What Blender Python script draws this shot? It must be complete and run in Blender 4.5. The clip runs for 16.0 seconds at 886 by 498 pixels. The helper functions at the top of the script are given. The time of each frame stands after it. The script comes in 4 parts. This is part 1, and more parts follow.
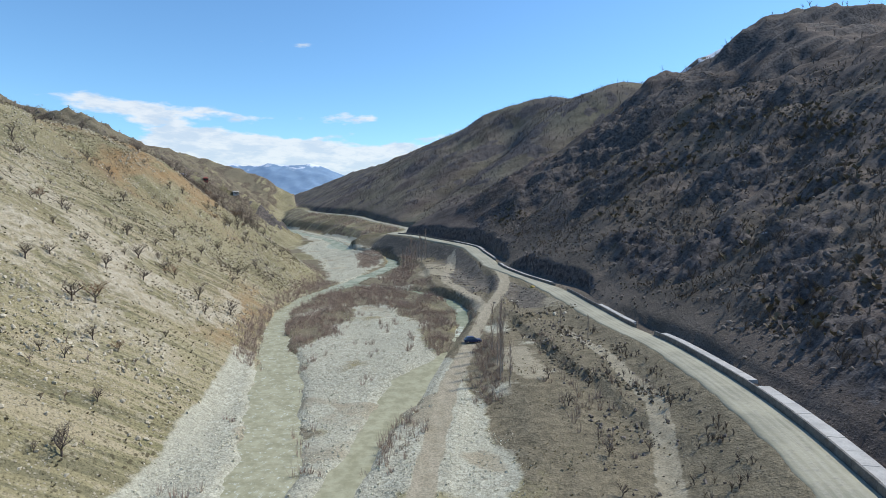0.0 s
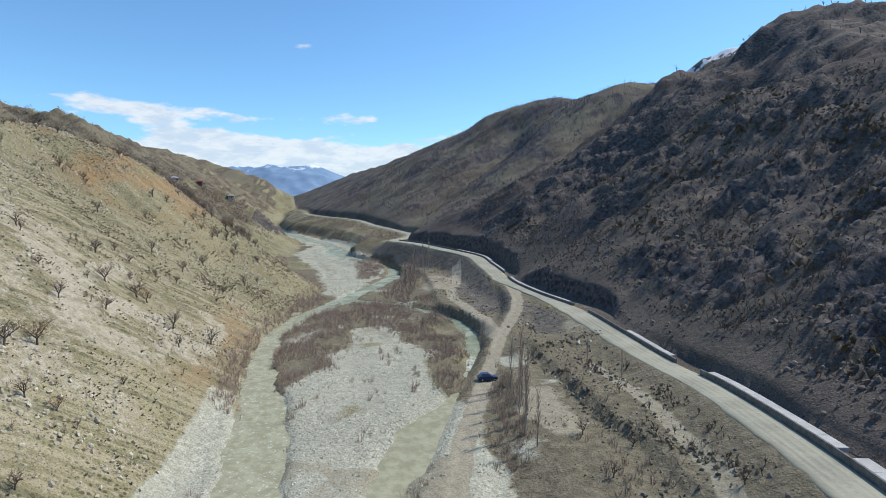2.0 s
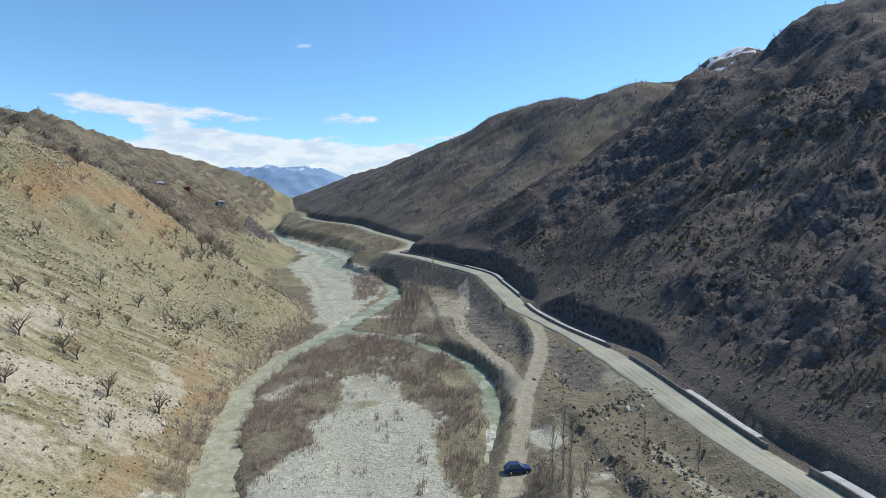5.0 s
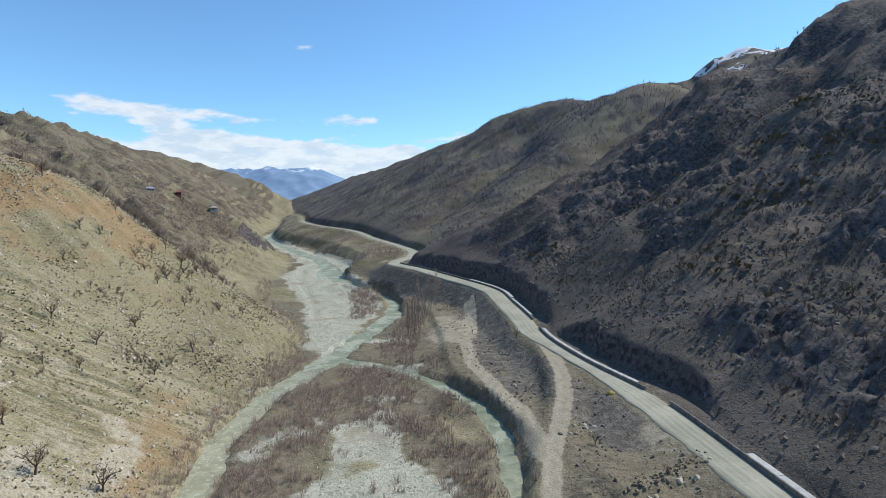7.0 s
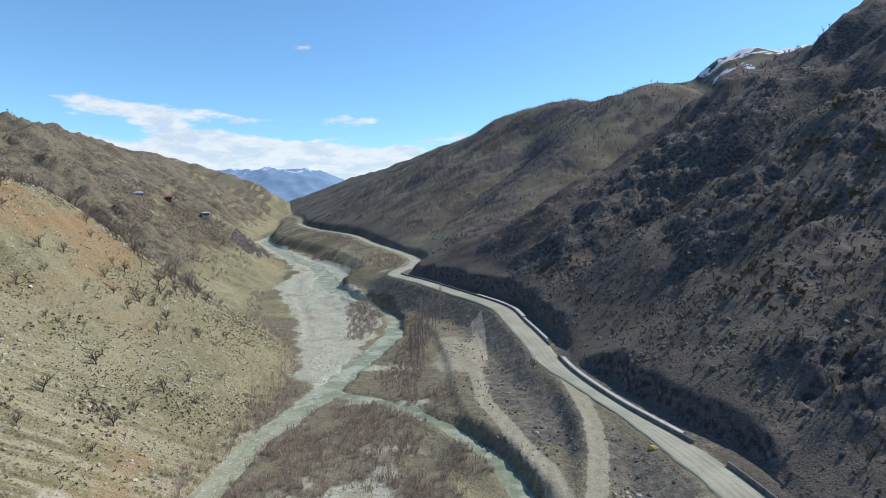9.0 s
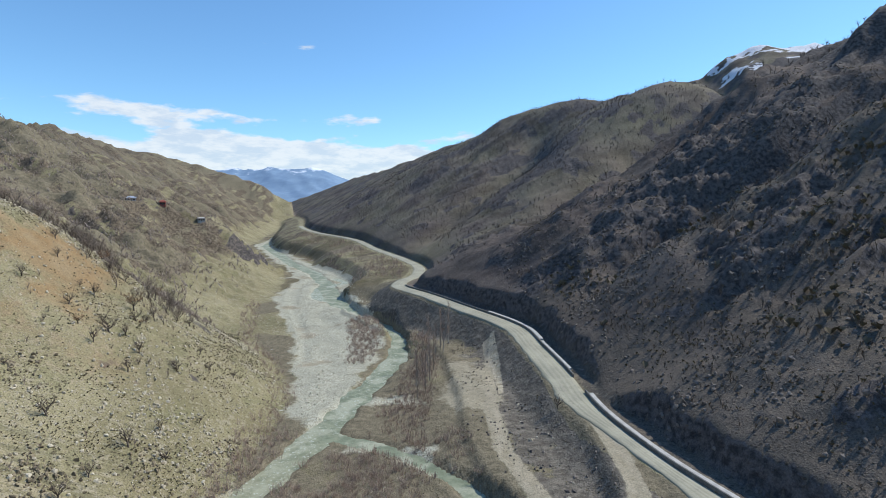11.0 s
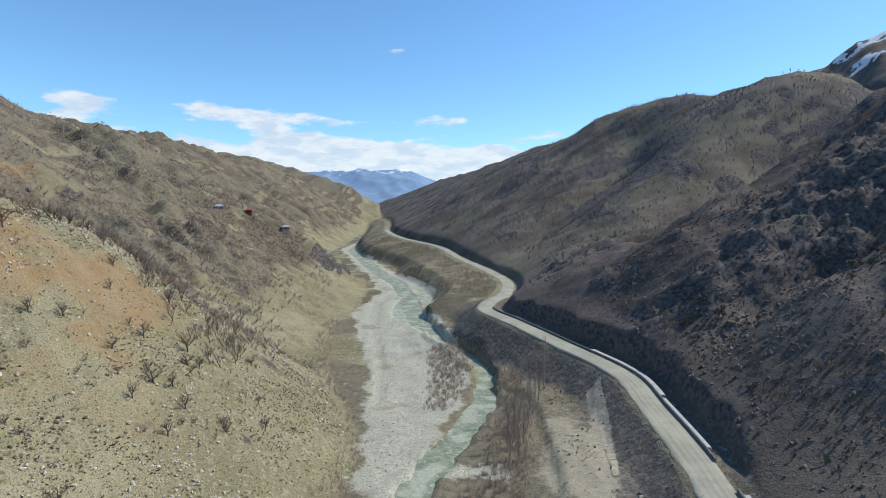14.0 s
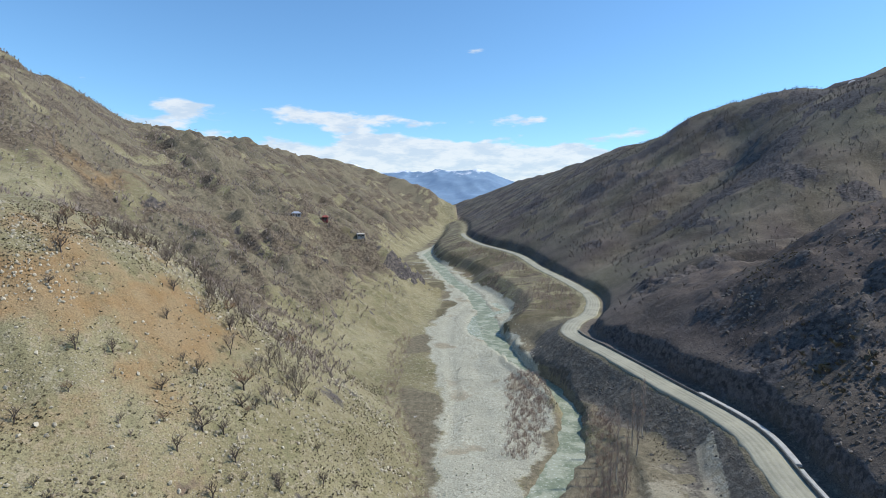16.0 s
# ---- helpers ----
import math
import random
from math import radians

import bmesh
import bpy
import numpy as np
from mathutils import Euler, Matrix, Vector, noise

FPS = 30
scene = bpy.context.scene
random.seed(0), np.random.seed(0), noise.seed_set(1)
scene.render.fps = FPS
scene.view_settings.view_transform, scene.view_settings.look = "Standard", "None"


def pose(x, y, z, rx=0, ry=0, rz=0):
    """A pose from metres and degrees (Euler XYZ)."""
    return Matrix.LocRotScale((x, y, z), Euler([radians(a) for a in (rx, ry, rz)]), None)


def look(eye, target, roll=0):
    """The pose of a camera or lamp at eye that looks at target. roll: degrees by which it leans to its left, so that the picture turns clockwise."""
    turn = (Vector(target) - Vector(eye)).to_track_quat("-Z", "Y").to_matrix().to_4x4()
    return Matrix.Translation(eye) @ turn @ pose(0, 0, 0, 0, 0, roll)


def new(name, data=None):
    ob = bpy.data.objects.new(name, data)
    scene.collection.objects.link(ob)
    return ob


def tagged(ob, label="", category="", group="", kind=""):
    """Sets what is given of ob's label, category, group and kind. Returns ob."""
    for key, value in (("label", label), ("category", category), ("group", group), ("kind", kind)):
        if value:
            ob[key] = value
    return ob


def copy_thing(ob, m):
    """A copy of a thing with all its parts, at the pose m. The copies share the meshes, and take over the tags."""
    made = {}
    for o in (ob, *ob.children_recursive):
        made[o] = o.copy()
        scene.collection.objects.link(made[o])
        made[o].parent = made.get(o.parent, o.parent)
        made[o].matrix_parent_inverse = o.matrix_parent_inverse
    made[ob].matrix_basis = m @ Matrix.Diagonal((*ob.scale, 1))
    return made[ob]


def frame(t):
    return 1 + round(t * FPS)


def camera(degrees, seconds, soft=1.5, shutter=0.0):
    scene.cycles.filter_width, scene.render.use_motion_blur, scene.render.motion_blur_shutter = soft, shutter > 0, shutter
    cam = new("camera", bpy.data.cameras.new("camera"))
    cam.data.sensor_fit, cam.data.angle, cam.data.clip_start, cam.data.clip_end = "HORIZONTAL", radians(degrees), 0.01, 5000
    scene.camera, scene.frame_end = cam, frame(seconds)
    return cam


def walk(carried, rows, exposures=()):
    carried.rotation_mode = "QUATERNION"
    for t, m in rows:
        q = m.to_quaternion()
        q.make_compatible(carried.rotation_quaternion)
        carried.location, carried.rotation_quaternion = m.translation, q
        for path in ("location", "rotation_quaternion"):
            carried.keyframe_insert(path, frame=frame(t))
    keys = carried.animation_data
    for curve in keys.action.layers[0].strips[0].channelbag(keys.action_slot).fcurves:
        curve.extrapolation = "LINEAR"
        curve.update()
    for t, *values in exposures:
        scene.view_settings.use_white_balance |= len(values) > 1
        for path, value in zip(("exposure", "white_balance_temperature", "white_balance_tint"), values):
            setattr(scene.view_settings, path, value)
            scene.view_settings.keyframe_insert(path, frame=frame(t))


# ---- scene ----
cam = camera(77.7, 16.0, soft=0.7)
METRES, EYE, TILT, LEAN, TURN = 160.0, 33.0, -4.3, 0.0, 0.0
ROWS = [
    (0.0, 0.0, 0.0, 0.0, -0.0, 0.0, 0.0),
    (0.5, -0.0031, 0.0283, 0.0074, 0.02, 0.03, 0.0),
    (1.0, -0.0063, 0.0566, 0.0152, 0.02, 0.07, 0.0),
    (1.5, -0.0099, 0.0852, 0.0226, 0.03, 0.08, 0.0),
    (2.0, -0.0136, 0.1137, 0.0301, 0.03, 0.08, -0.05),
    (2.5, -0.0171, 0.1428, 0.0371, 0.02, 0.08, -0.06),
    (3.0, -0.0203, 0.1726, 0.0442, 0.04, 0.1, -0.09),
    (3.5, -0.0226, 0.2027, 0.0528, 0.08, 0.09, -0.09),
    (4.0, -0.025, 0.2331, 0.062, 0.07, 0.08, -0.11),
    (6.5, -0.0367, 0.3898, 0.1072, 0.05, 0.16, -0.05),
    (7.0, -0.0402, 0.4198, 0.116, 0.08, 0.2, -0.07),
    (7.5, -0.0439, 0.4497, 0.1246, 0.08, 0.21, -0.1),
    (8.0, -0.0482, 0.4795, 0.133, 0.03, 0.23, -0.11),
    (8.5, -0.0519, 0.5092, 0.1414, 0.02, 0.23, -0.1),
    (9.0, -0.0554, 0.5387, 0.1498, -0.0, 0.24, -0.09),
    (11.5, -0.0707, 0.6872, 0.1944, 0.66, 0.17, -0.07),
    (12.0, -0.0735, 0.7172, 0.204, 1.62, 0.15, -0.15),
    (12.5, -0.077, 0.7476, 0.2137, 2.94, 0.13, -0.27),
    (13.0, -0.0807, 0.7772, 0.2231, 4.53, 0.12, -0.44),
    (13.5, -0.0856, 0.8062, 0.2323, 6.54, 0.1, -0.67),
    (14.0, -0.0916, 0.8351, 0.2419, 9.18, 0.07, -0.96),
    (14.5, -0.098, 0.8644, 0.2522, 11.99, 0.0, -1.24),
    (15.0, -0.1051, 0.892, 0.2629, 14.04, -0.08, -1.45),
    (15.5, -0.1151, 0.9204, 0.2732, 15.98, -0.1, -1.68),
    (16.0, -0.1236, 0.948, 0.2852, 17.07, -0.12, -1.77),
]
walk(cam, [(t, pose(0, 0, EYE, TILT, LEAN, TURN) @ pose(METRES * x, METRES * y, METRES * z, 90 + pitch, roll, yaw)) for t, x, y, z, yaw, pitch, roll in ROWS])

# ---- light ----
SUN_AZ, SUN_EL = 24.0, 47.0  # degrees ahead of the right-hand side, degrees up
sun = new("sun", bpy.data.lights.new("sun", "SUN"))
sun.data.energy, sun.data.angle, sun.data.color = 4.2, radians(0.6), (1.0, 0.95, 0.87)
away = Vector((math.cos(radians(SUN_AZ)) * math.cos(radians(SUN_EL)), math.sin(radians(SUN_AZ)) * math.cos(radians(SUN_EL)), math.sin(radians(SUN_EL))))
sun.matrix_world = look(away * 900, (0, 0, 0))


def node(tree, kind, settings=None, **sockets):
    """A node with settings and sockets; a socket takes a value or another node's output. Names of sockets: blanks as _."""
    n = tree.nodes.new(kind)
    for key, value in (settings or {}).items():
        setattr(n, key, value)
    for key, value in sockets.items():
        s = n.inputs[int(key[1:])] if key[0] == "i" and key[1:].isdigit() else n.inputs[key.replace("_", " ")]
        if isinstance(value, bpy.types.NodeSocket):
            tree.links.new(value, s)
        else:
            s.default_value = value
    return n


world = bpy.data.worlds.new("sky")
scene.world = world
world.use_nodes = True
wt = world.node_tree
wt.nodes.clear()
sky = node(wt, "ShaderNodeTexSky", dict(sky_type="NISHITA", sun_disc=False, sun_elevation=radians(SUN_EL), sun_rotation=radians(90 - SUN_AZ),
                                        altitude=400, air_density=1.0, dust_density=0.15, ozone_density=3.5))
wc = node(wt, "ShaderNodeTexCoord")
# bright clouds, low over the far end of the valley
wm = node(wt, "ShaderNodeMapping", Vector=wc.outputs["Generated"], Scale=(8.0, 8.0, 26.0), Location=(1.1, 0.0, 0.4))
puff = node(wt, "ShaderNodeTexNoise", Vector=wm.outputs[0], Scale=1.0, Detail=9.0, Roughness=0.53)
ws = node(wt, "ShaderNodeSeparateXYZ", Vector=wc.outputs["Generated"])
low = node(wt, "ShaderNodeMapRange", Value=ws.outputs[2], i1=0.05, i2=0.2, i3=0.33, i4=-0.27)
west = node(wt, "ShaderNodeMapRange", dict(interpolation_type="SMOOTHSTEP"), Value=ws.outputs[0], i1=-0.2, i2=0.15, i3=0.05, i4=-0.1)
dens = node(wt, "ShaderNodeMath", dict(operation="ADD"), i0=puff.outputs[0], i1=low.outputs[0])
dens = node(wt, "ShaderNodeMath", dict(operation="ADD"), i0=dens.outputs[0], i1=west.outputs[0])
cover = node(wt, "ShaderNodeMapRange", dict(interpolation_type="SMOOTHSTEP"), Value=dens.outputs[0], i1=0.5, i2=0.6, i3=0.0, i4=0.85)
blue = node(wt, "ShaderNodeMix", dict(data_type="RGBA", blend_type="MULTIPLY"), i0=1.0, i6=sky.outputs[0], i7=(0.73, 0.985, 1.10, 1))
wisp = node(wt, "ShaderNodeTexNoise", Vector=wm.outputs[0], Scale=2.3, Detail=6.0, Roughness=0.6)
body = node(wt, "ShaderNodeMapRange", dict(interpolation_type="SMOOTHSTEP"), Value=wisp.outputs[0], i1=0.38, i2=0.6)
white = node(wt, "ShaderNodeMix", dict(data_type="RGBA"), i0=body.outputs[0], i6=(3.75, 4.35, 5.1, 1), i7=(5.1, 5.35, 5.6, 1))
tint = node(wt, "ShaderNodeMix", dict(data_type="RGBA"), i0=cover.outputs[0], i6=blue.outputs[2], i7=white.outputs[2])
wb = node(wt, "ShaderNodeBackground", Color=tint.outputs[2], Strength=0.169)
node(wt, "ShaderNodeOutputWorld", Surface=wb.outputs[0])

# ---- materials ----
def material(name, rough=0.9, spec=0.3):
    m = bpy.data.materials.new(name)
    m.use_nodes = True
    t = m.node_tree
    return m, t, t.nodes["Principled BSDF"]


def ramp(t, value, a, b, lo=0.0, hi=1.0):
    return node(t, "ShaderNodeMapRange", dict(interpolation_type="SMOOTHSTEP"), Value=value, i1=a, i2=b, i3=lo, i4=hi).outputs[0]


def blend(t, f, a, b, how="MIX"):
    n = node(t, "ShaderNodeMix", dict(data_type="RGBA", blend_type=how), i0=f)
    for s, v in ((6, a), (7, b)):
        if isinstance(v, bpy.types.NodeSocket):
            t.links.new(v, n.inputs[s])
        else:
            n.inputs[s].default_value = (*v, 1)
    return n.outputs[2]


def grain(t, vec, scale, detail=4.0, rough=0.6):
    return node(t, "ShaderNodeTexNoise", Vector=vec, Scale=scale, Detail=detail, Roughness=rough).outputs[0]


def maths(t, op, a, b=0.0):
    return node(t, "ShaderNodeMath", dict(operation=op), i0=a, i1=b).outputs[0]


def plain(name, colour, rough=0.85, var=0.25, size=1.0, bump=0.3, metal=0.0):
    """A surface of one kind: two scales of variation and a fine relief."""
    m, t, p = material(name)
    vec = node(t, "ShaderNodeNewGeometry").outputs["Position"]
    a, b = grain(t, vec, size), grain(t, vec, size * 9, 3)
    f = maths(t, "ADD", maths(t, "MULTIPLY", a, 0.65), maths(t, "MULTIPLY", b, 0.35))
    lo, hi = [tuple(c * (1 + s * var) for c in colour) for s in (-1.6, 1.6)]
    t.links.new(blend(t, ramp(t, f, 0.3, 0.7), lo, hi), p.inputs["Base Color"])
    p.inputs["Roughness"].default_value, p.inputs["Metallic"].default_value = rough, metal
    p.inputs["Specular IOR Level"].default_value = 0.25
    if bump:
        bm_ = node(t, "ShaderNodeBump", Strength=bump, Distance=0.15, Height=b)
        t.links.new(bm_.outputs[0], p.inputs["Normal"])
    return m


def turned(t):
    """World position, turned out of line with the axes."""
    return node(t, "ShaderNodeMapping", Vector=node(t, "ShaderNodeNewGeometry").outputs["Position"], Rotation=(0.6, 0.45, 0.3)).outputs[0]


def land_material():
    m, t, p = material("land")
    flat_vec, vec = node(t, "ShaderNodeNewGeometry").outputs["Position"], turned(t)
    za, zb, zc, zd = [node(t, "ShaderNodeSeparateColor", Color=node(t, "ShaderNodeAttribute", dict(attribute_name=n)).outputs[0]).outputs
                  for n in ("zone_a", "zone_b", "zone_c", "zone_d")]
    n200, n40, n9, n2, nf = [grain(t, vec, s, 5) for s in (0.006, 0.03, 0.12, 0.6, 3.0)]
    # dry grass over stony soil, sunny side
    dry = blend(t, ramp(t, n40, 0.35, 0.65), (0.285, 0.252, 0.14), (0.395, 0.352, 0.208))
    dry = blend(t, ramp(t, n9, 0.45, 0.7, 0, 0.6), dry, (0.205, 0.20, 0.095))
    dry = blend(t, ramp(t, n2, 0.53, 0.62, 0, 0.75), dry, (0.44, 0.395, 0.275))
    strata = node(t, "ShaderNodeMapping", dict(vector_type="TEXTURE"), Vector=flat_vec, Rotation=(0, 0, -1.13), Scale=(2.2, 34.0, 400.0))
    bands = grain(t, strata.outputs[0], 1.0, 4, 0.6)
    place = node(t, "ShaderNodeSeparateXYZ", Vector=flat_vec).outputs
    here = maths(t, "MULTIPLY", ramp(t, place[1], 215.0, 180.0), ramp(t, place[0], -34.0, -44.0))
    dry = blend(t, maths(t, "MULTIPLY", here, ramp(t, bands, 0.5, 0.58, 0, 0.85)), dry, (0.47, 0.405, 0.265))
    dry = blend(t, maths(t, "MULTIPLY", here, ramp(t, bands, 0.47, 0.4, 0, 0.7)), dry, (0.175, 0.165, 0.10))
    dry = blend(t, ramp(t, nf, 0.42, 0.34, 0, 0.75), dry, (0.12, 0.105, 0.065))
    # burnt scrub and scree, shady side; its shade and haze partly painted in
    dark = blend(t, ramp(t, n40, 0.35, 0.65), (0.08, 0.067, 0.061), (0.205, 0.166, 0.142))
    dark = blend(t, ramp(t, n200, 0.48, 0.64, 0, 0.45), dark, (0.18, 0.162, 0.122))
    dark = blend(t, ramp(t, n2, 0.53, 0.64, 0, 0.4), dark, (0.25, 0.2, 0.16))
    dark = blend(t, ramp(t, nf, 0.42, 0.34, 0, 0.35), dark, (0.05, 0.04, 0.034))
    # low tufts and small stones, too many to count
    tuft = maths(t, "MULTIPLY", ramp(t, node(t, "ShaderNodeTexVoronoi", Vector=vec, Scale=0.95).outputs["Distance"], 0.34, 0.2), ramp(t, n9, 0.43, 0.58, 0.1, 0.9))
    chip = maths(t, "MULTIPLY", ramp(t, node(t, "ShaderNodeTexVoronoi", Vector=vec, Scale=1.55).outputs["Distance"], 0.3, 0.18), ramp(t, n9, 0.6, 0.42, 0.05, 0.9))
    dry = blend(t, chip, blend(t, tuft, dry, (0.115, 0.098, 0.058)), (0.50, 0.45, 0.34))
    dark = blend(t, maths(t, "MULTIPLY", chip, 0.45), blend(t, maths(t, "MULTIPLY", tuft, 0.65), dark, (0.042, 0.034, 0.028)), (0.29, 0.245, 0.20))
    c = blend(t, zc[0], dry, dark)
    # zones with ragged edges
    def zone(mask, colour, edge=0.35, lo=0.32, hi=0.62, top=1.0):
        f = maths(t, "ADD", mask, maths(t, "MULTIPLY", maths(t, "SUBTRACT", n2, 0.5), edge * 1.6))
        return blend(t, ramp(t, f, lo, hi, 0, top), c, colour)
    c = zone(zd[1], blend(t, ramp(t, n2, 0.4, 0.65), (0.15, 0.133, 0.107), (0.25, 0.225, 0.183)))
    # bare rock, its dark tone deepened to carry shadow on the road cut
    c = zone(zd[2], blend(t, ramp(t, n2, 0.35, 0.62), (0.066, 0.06, 0.058), (0.18, 0.16, 0.148)), 0.8)
    c = zone(zb[2], blend(t, ramp(t, n2, 0.38, 0.6), (0.105, 0.083, 0.06), (0.235, 0.192, 0.135)), 0.9)
    c = zone(zb[0], blend(t, ramp(t, n9, 0.35, 0.65), (0.36, 0.23, 0.108), (0.40, 0.295, 0.165)), 0.5, 0.08, 0.75, 0.95)
    c = zone(zb[1], blend(t, ramp(t, n2, 0.35, 0.65), (0.44, 0.385, 0.265), (0.56, 0.505, 0.385)))
    c = zone(za[2], blend(t, ramp(t, n9, 0.35, 0.65), (0.165, 0.143, 0.082), (0.225, 0.19, 0.12)))
    c = zone(zc[2], blend(t, ramp(t, n2, 0.35, 0.65), (0.19, 0.165, 0.11), (0.285, 0.245, 0.165)))
    stones = node(t, "ShaderNodeTexVoronoi", Vector=vec, Scale=1.6)
    pebble = blend(t, stones.outputs["Color"], (0.40, 0.385, 0.29), (0.66, 0.645, 0.51))
    pebble = blend(t, ramp(t, n9, 0.44, 0.58, 0, 0.8), pebble, (0.50, 0.485, 0.375))
    c = zone(za[0], pebble)
    c = zone(za[1], blend(t, ramp(t, n2, 0.3, 0.7), (0.345, 0.305, 0.212), (0.45, 0.405, 0.295)))
    c = blend(t, maths(t, "MULTIPLY", zd[0], ramp(t, n9, 0.35, 0.6, 0.25, 0.7)), c, (0.54, 0.47, 0.35))
    c = blend(t, ramp(t, maths(t, "ADD", zc[1], maths(t, "MULTIPLY", maths(t, "SUBTRACT", n9, 0.5), 2.2)), 0.5, 0.68), c, (0.85, 0.87, 0.9))
    c = blend(t, ramp(t, nf, 0.32, 0.66, 0.0, 1.0), blend(t, 0.42, c, (0.0, 0.0, 0.0)), blend(t, 0.1, c, (0.0, 0.0, 0.0)))
    t.links.new(c, p.inputs["Base Color"])
    p.inputs["Roughness"].default_value, p.inputs["Specular IOR Level"].default_value = 0.95, 0.15
    h = maths(t, "ADD", maths(t, "ADD", n2, maths(t, "MULTIPLY", nf, 0.35)), maths(t, "MULTIPLY", maths(t, "ADD", chip, tuft), 0.25))
    firm = maths(t, "SUBTRACT", 0.75, maths(t, "MULTIPLY", za[1], 0.6))
    bump = node(t, "ShaderNodeBump", Strength=firm, Distance=0.55, Height=h)
    t.links.new(bump.outputs[0], p.inputs["Normal"])
    return m


def water_material():
    m, t, p = material("river_water")
    vec = node(t, "ShaderNodeNewGeometry").outputs["Position"]
    zone = node(t, "ShaderNodeSeparateColor", Color=node(t, "ShaderNodeAttribute", dict(attribute_name="zone_w")).outputs[0]).outputs
    n = grain(t, vec, 0.5, 5)
    murky = blend(t, ramp(t, n, 0.35, 0.65), (0.29, 0.28, 0.18), (0.39, 0.375, 0.255))
    clear = blend(t, ramp(t, n, 0.35, 0.65), (0.17, 0.20, 0.135), (0.25, 0.275, 0.19))
    c = blend(t, zone[0], murky, clear)
    shoal = grain(t, vec, 0.14, 5)
    c = blend(t, maths(t, "MULTIPLY", zone[0], ramp(t, shoal, 0.48, 0.6, 0, 0.55)), c, (0.46, 0.46, 0.355))
    foam = maths(t, "ADD", maths(t, "MULTIPLY", zone[1], 0.35), grain(t, vec, 1.3, 6, 0.7))
    c = blend(t, ramp(t, foam, 0.64, 0.8, 0, 0.7), c, (0.66, 0.69, 0.62))
    t.links.new(c, p.inputs["Base Color"])
    p.inputs["Roughness"].default_value, p.inputs["Specular IOR Level"].default_value = 0.55, 0.04
    bump = node(t, "ShaderNodeBump", Strength=0.35, Distance=0.25, Height=grain(t, vec, 1.1, 4))
    t.links.new(bump.outputs[0], p.inputs["Normal"])
    return m


def road_material():
    """Rolled gravel with paler wheel tracks along the road."""
    m, t, p = material("road_gravel")
    vec = turned(t)
    across = node(t, "ShaderNodeSeparateColor", Color=node(t, "ShaderNodeAttribute", dict(attribute_name="zone_r")).outputs[0]).outputs[0]
    n1, n2 = grain(t, vec, 0.12, 5), grain(t, vec, 1.2, 4)
    c = blend(t, ramp(t, n1, 0.35, 0.65), (0.26, 0.255, 0.19), (0.36, 0.345, 0.255))
    wob = maths(t, "ADD", across, maths(t, "MULTIPLY", maths(t, "SUBTRACT", n1, 0.5), 0.1))
    gaps = [maths(t, "ABSOLUTE", maths(t, "SUBTRACT", wob, a)) for a in (0.24, 0.42, 0.6, 0.78)]
    lanes = maths(t, "MINIMUM", maths(t, "MINIMUM", gaps[0], gaps[1]), maths(t, "MINIMUM", gaps[2], gaps[3]))
    c = blend(t, maths(t, "MULTIPLY", ramp(t, lanes, 0.085, 0.01), ramp(t, n2, 0.35, 0.6, 0.12, 0.42)), c, (0.47, 0.445, 0.36))
    along = node(t, "ShaderNodeSeparateXYZ", Vector=node(t, "ShaderNodeNewGeometry").outputs["Position"]).outputs[1]
    drawn = node(t, "ShaderNodeCombineXYZ", X=maths(t, "MULTIPLY", wob, 13.0), Y=maths(t, "MULTIPLY", along, 0.035)).outputs[0]
    streak = grain(t, drawn, 1.0, 4)
    c = blend(t, ramp(t, streak, 0.46, 0.7, 0, 0.4), c, (0.46, 0.435, 0.345))
    c = blend(t, ramp(t, streak, 0.45, 0.3, 0, 0.25), c, (0.22, 0.215, 0.165))
    c = blend(t, ramp(t, n2, 0.5, 0.75, 0, 0.5), c, (0.21, 0.20, 0.165))
    t.links.new(c, p.inputs["Base Color"])
    p.inputs["Roughness"].default_value, p.inputs["Specular IOR Level"].default_value = 0.95, 0.2
    t.links.new(node(t, "ShaderNodeBump", Strength=0.5, Distance=0.2, Height=n2).outputs[0], p.inputs["Normal"])
    return m


LAND, WATER = land_material(), water_material()
ROADM = road_material()
CONCRETE = plain("concrete", (0.42, 0.42, 0.40), 0.8, 0.2, 0.6, 0.2)


# ---- shape of the land ----
def curve(pairs, q):
    """Smooth curve through (place, value) pairs, as numpy values at q."""
    k = np.array([p[0] for p in pairs], float)
    v = np.array([p[1] for p in pairs], float)
    slope = np.diff(v) / np.diff(k)
    s = np.concatenate([slope[:1], (slope[1:] + slope[:-1]) / 2, slope[-1:]])
    s[1:-1] = np.sign(s[1:-1]) * np.minimum(np.abs(s[1:-1]), 2.5 * np.minimum(np.abs(slope[1:]), np.abs(slope[:-1]))) * (slope[1:] * slope[:-1] > 0)
    q = np.clip(np.asarray(q, float), k[0], k[-1])
    i = np.clip(np.searchsorted(k, q) - 1, 0, len(k) - 2)
    h = k[i + 1] - k[i]
    u = (q - k[i]) / h
    return ((2 * u**3 - 3 * u**2 + 1) * v[i] + (u**3 - 2 * u**2 + u) * h * s[i]
            + (3 * u**2 - 2 * u**3) * v[i + 1] + (u**3 - u**2) * h * s[i + 1])


LATTICE = np.random.RandomState(7).rand(256, 256) * 2 * np.pi
GX, GY = np.cos(LATTICE), np.sin(LATTICE)


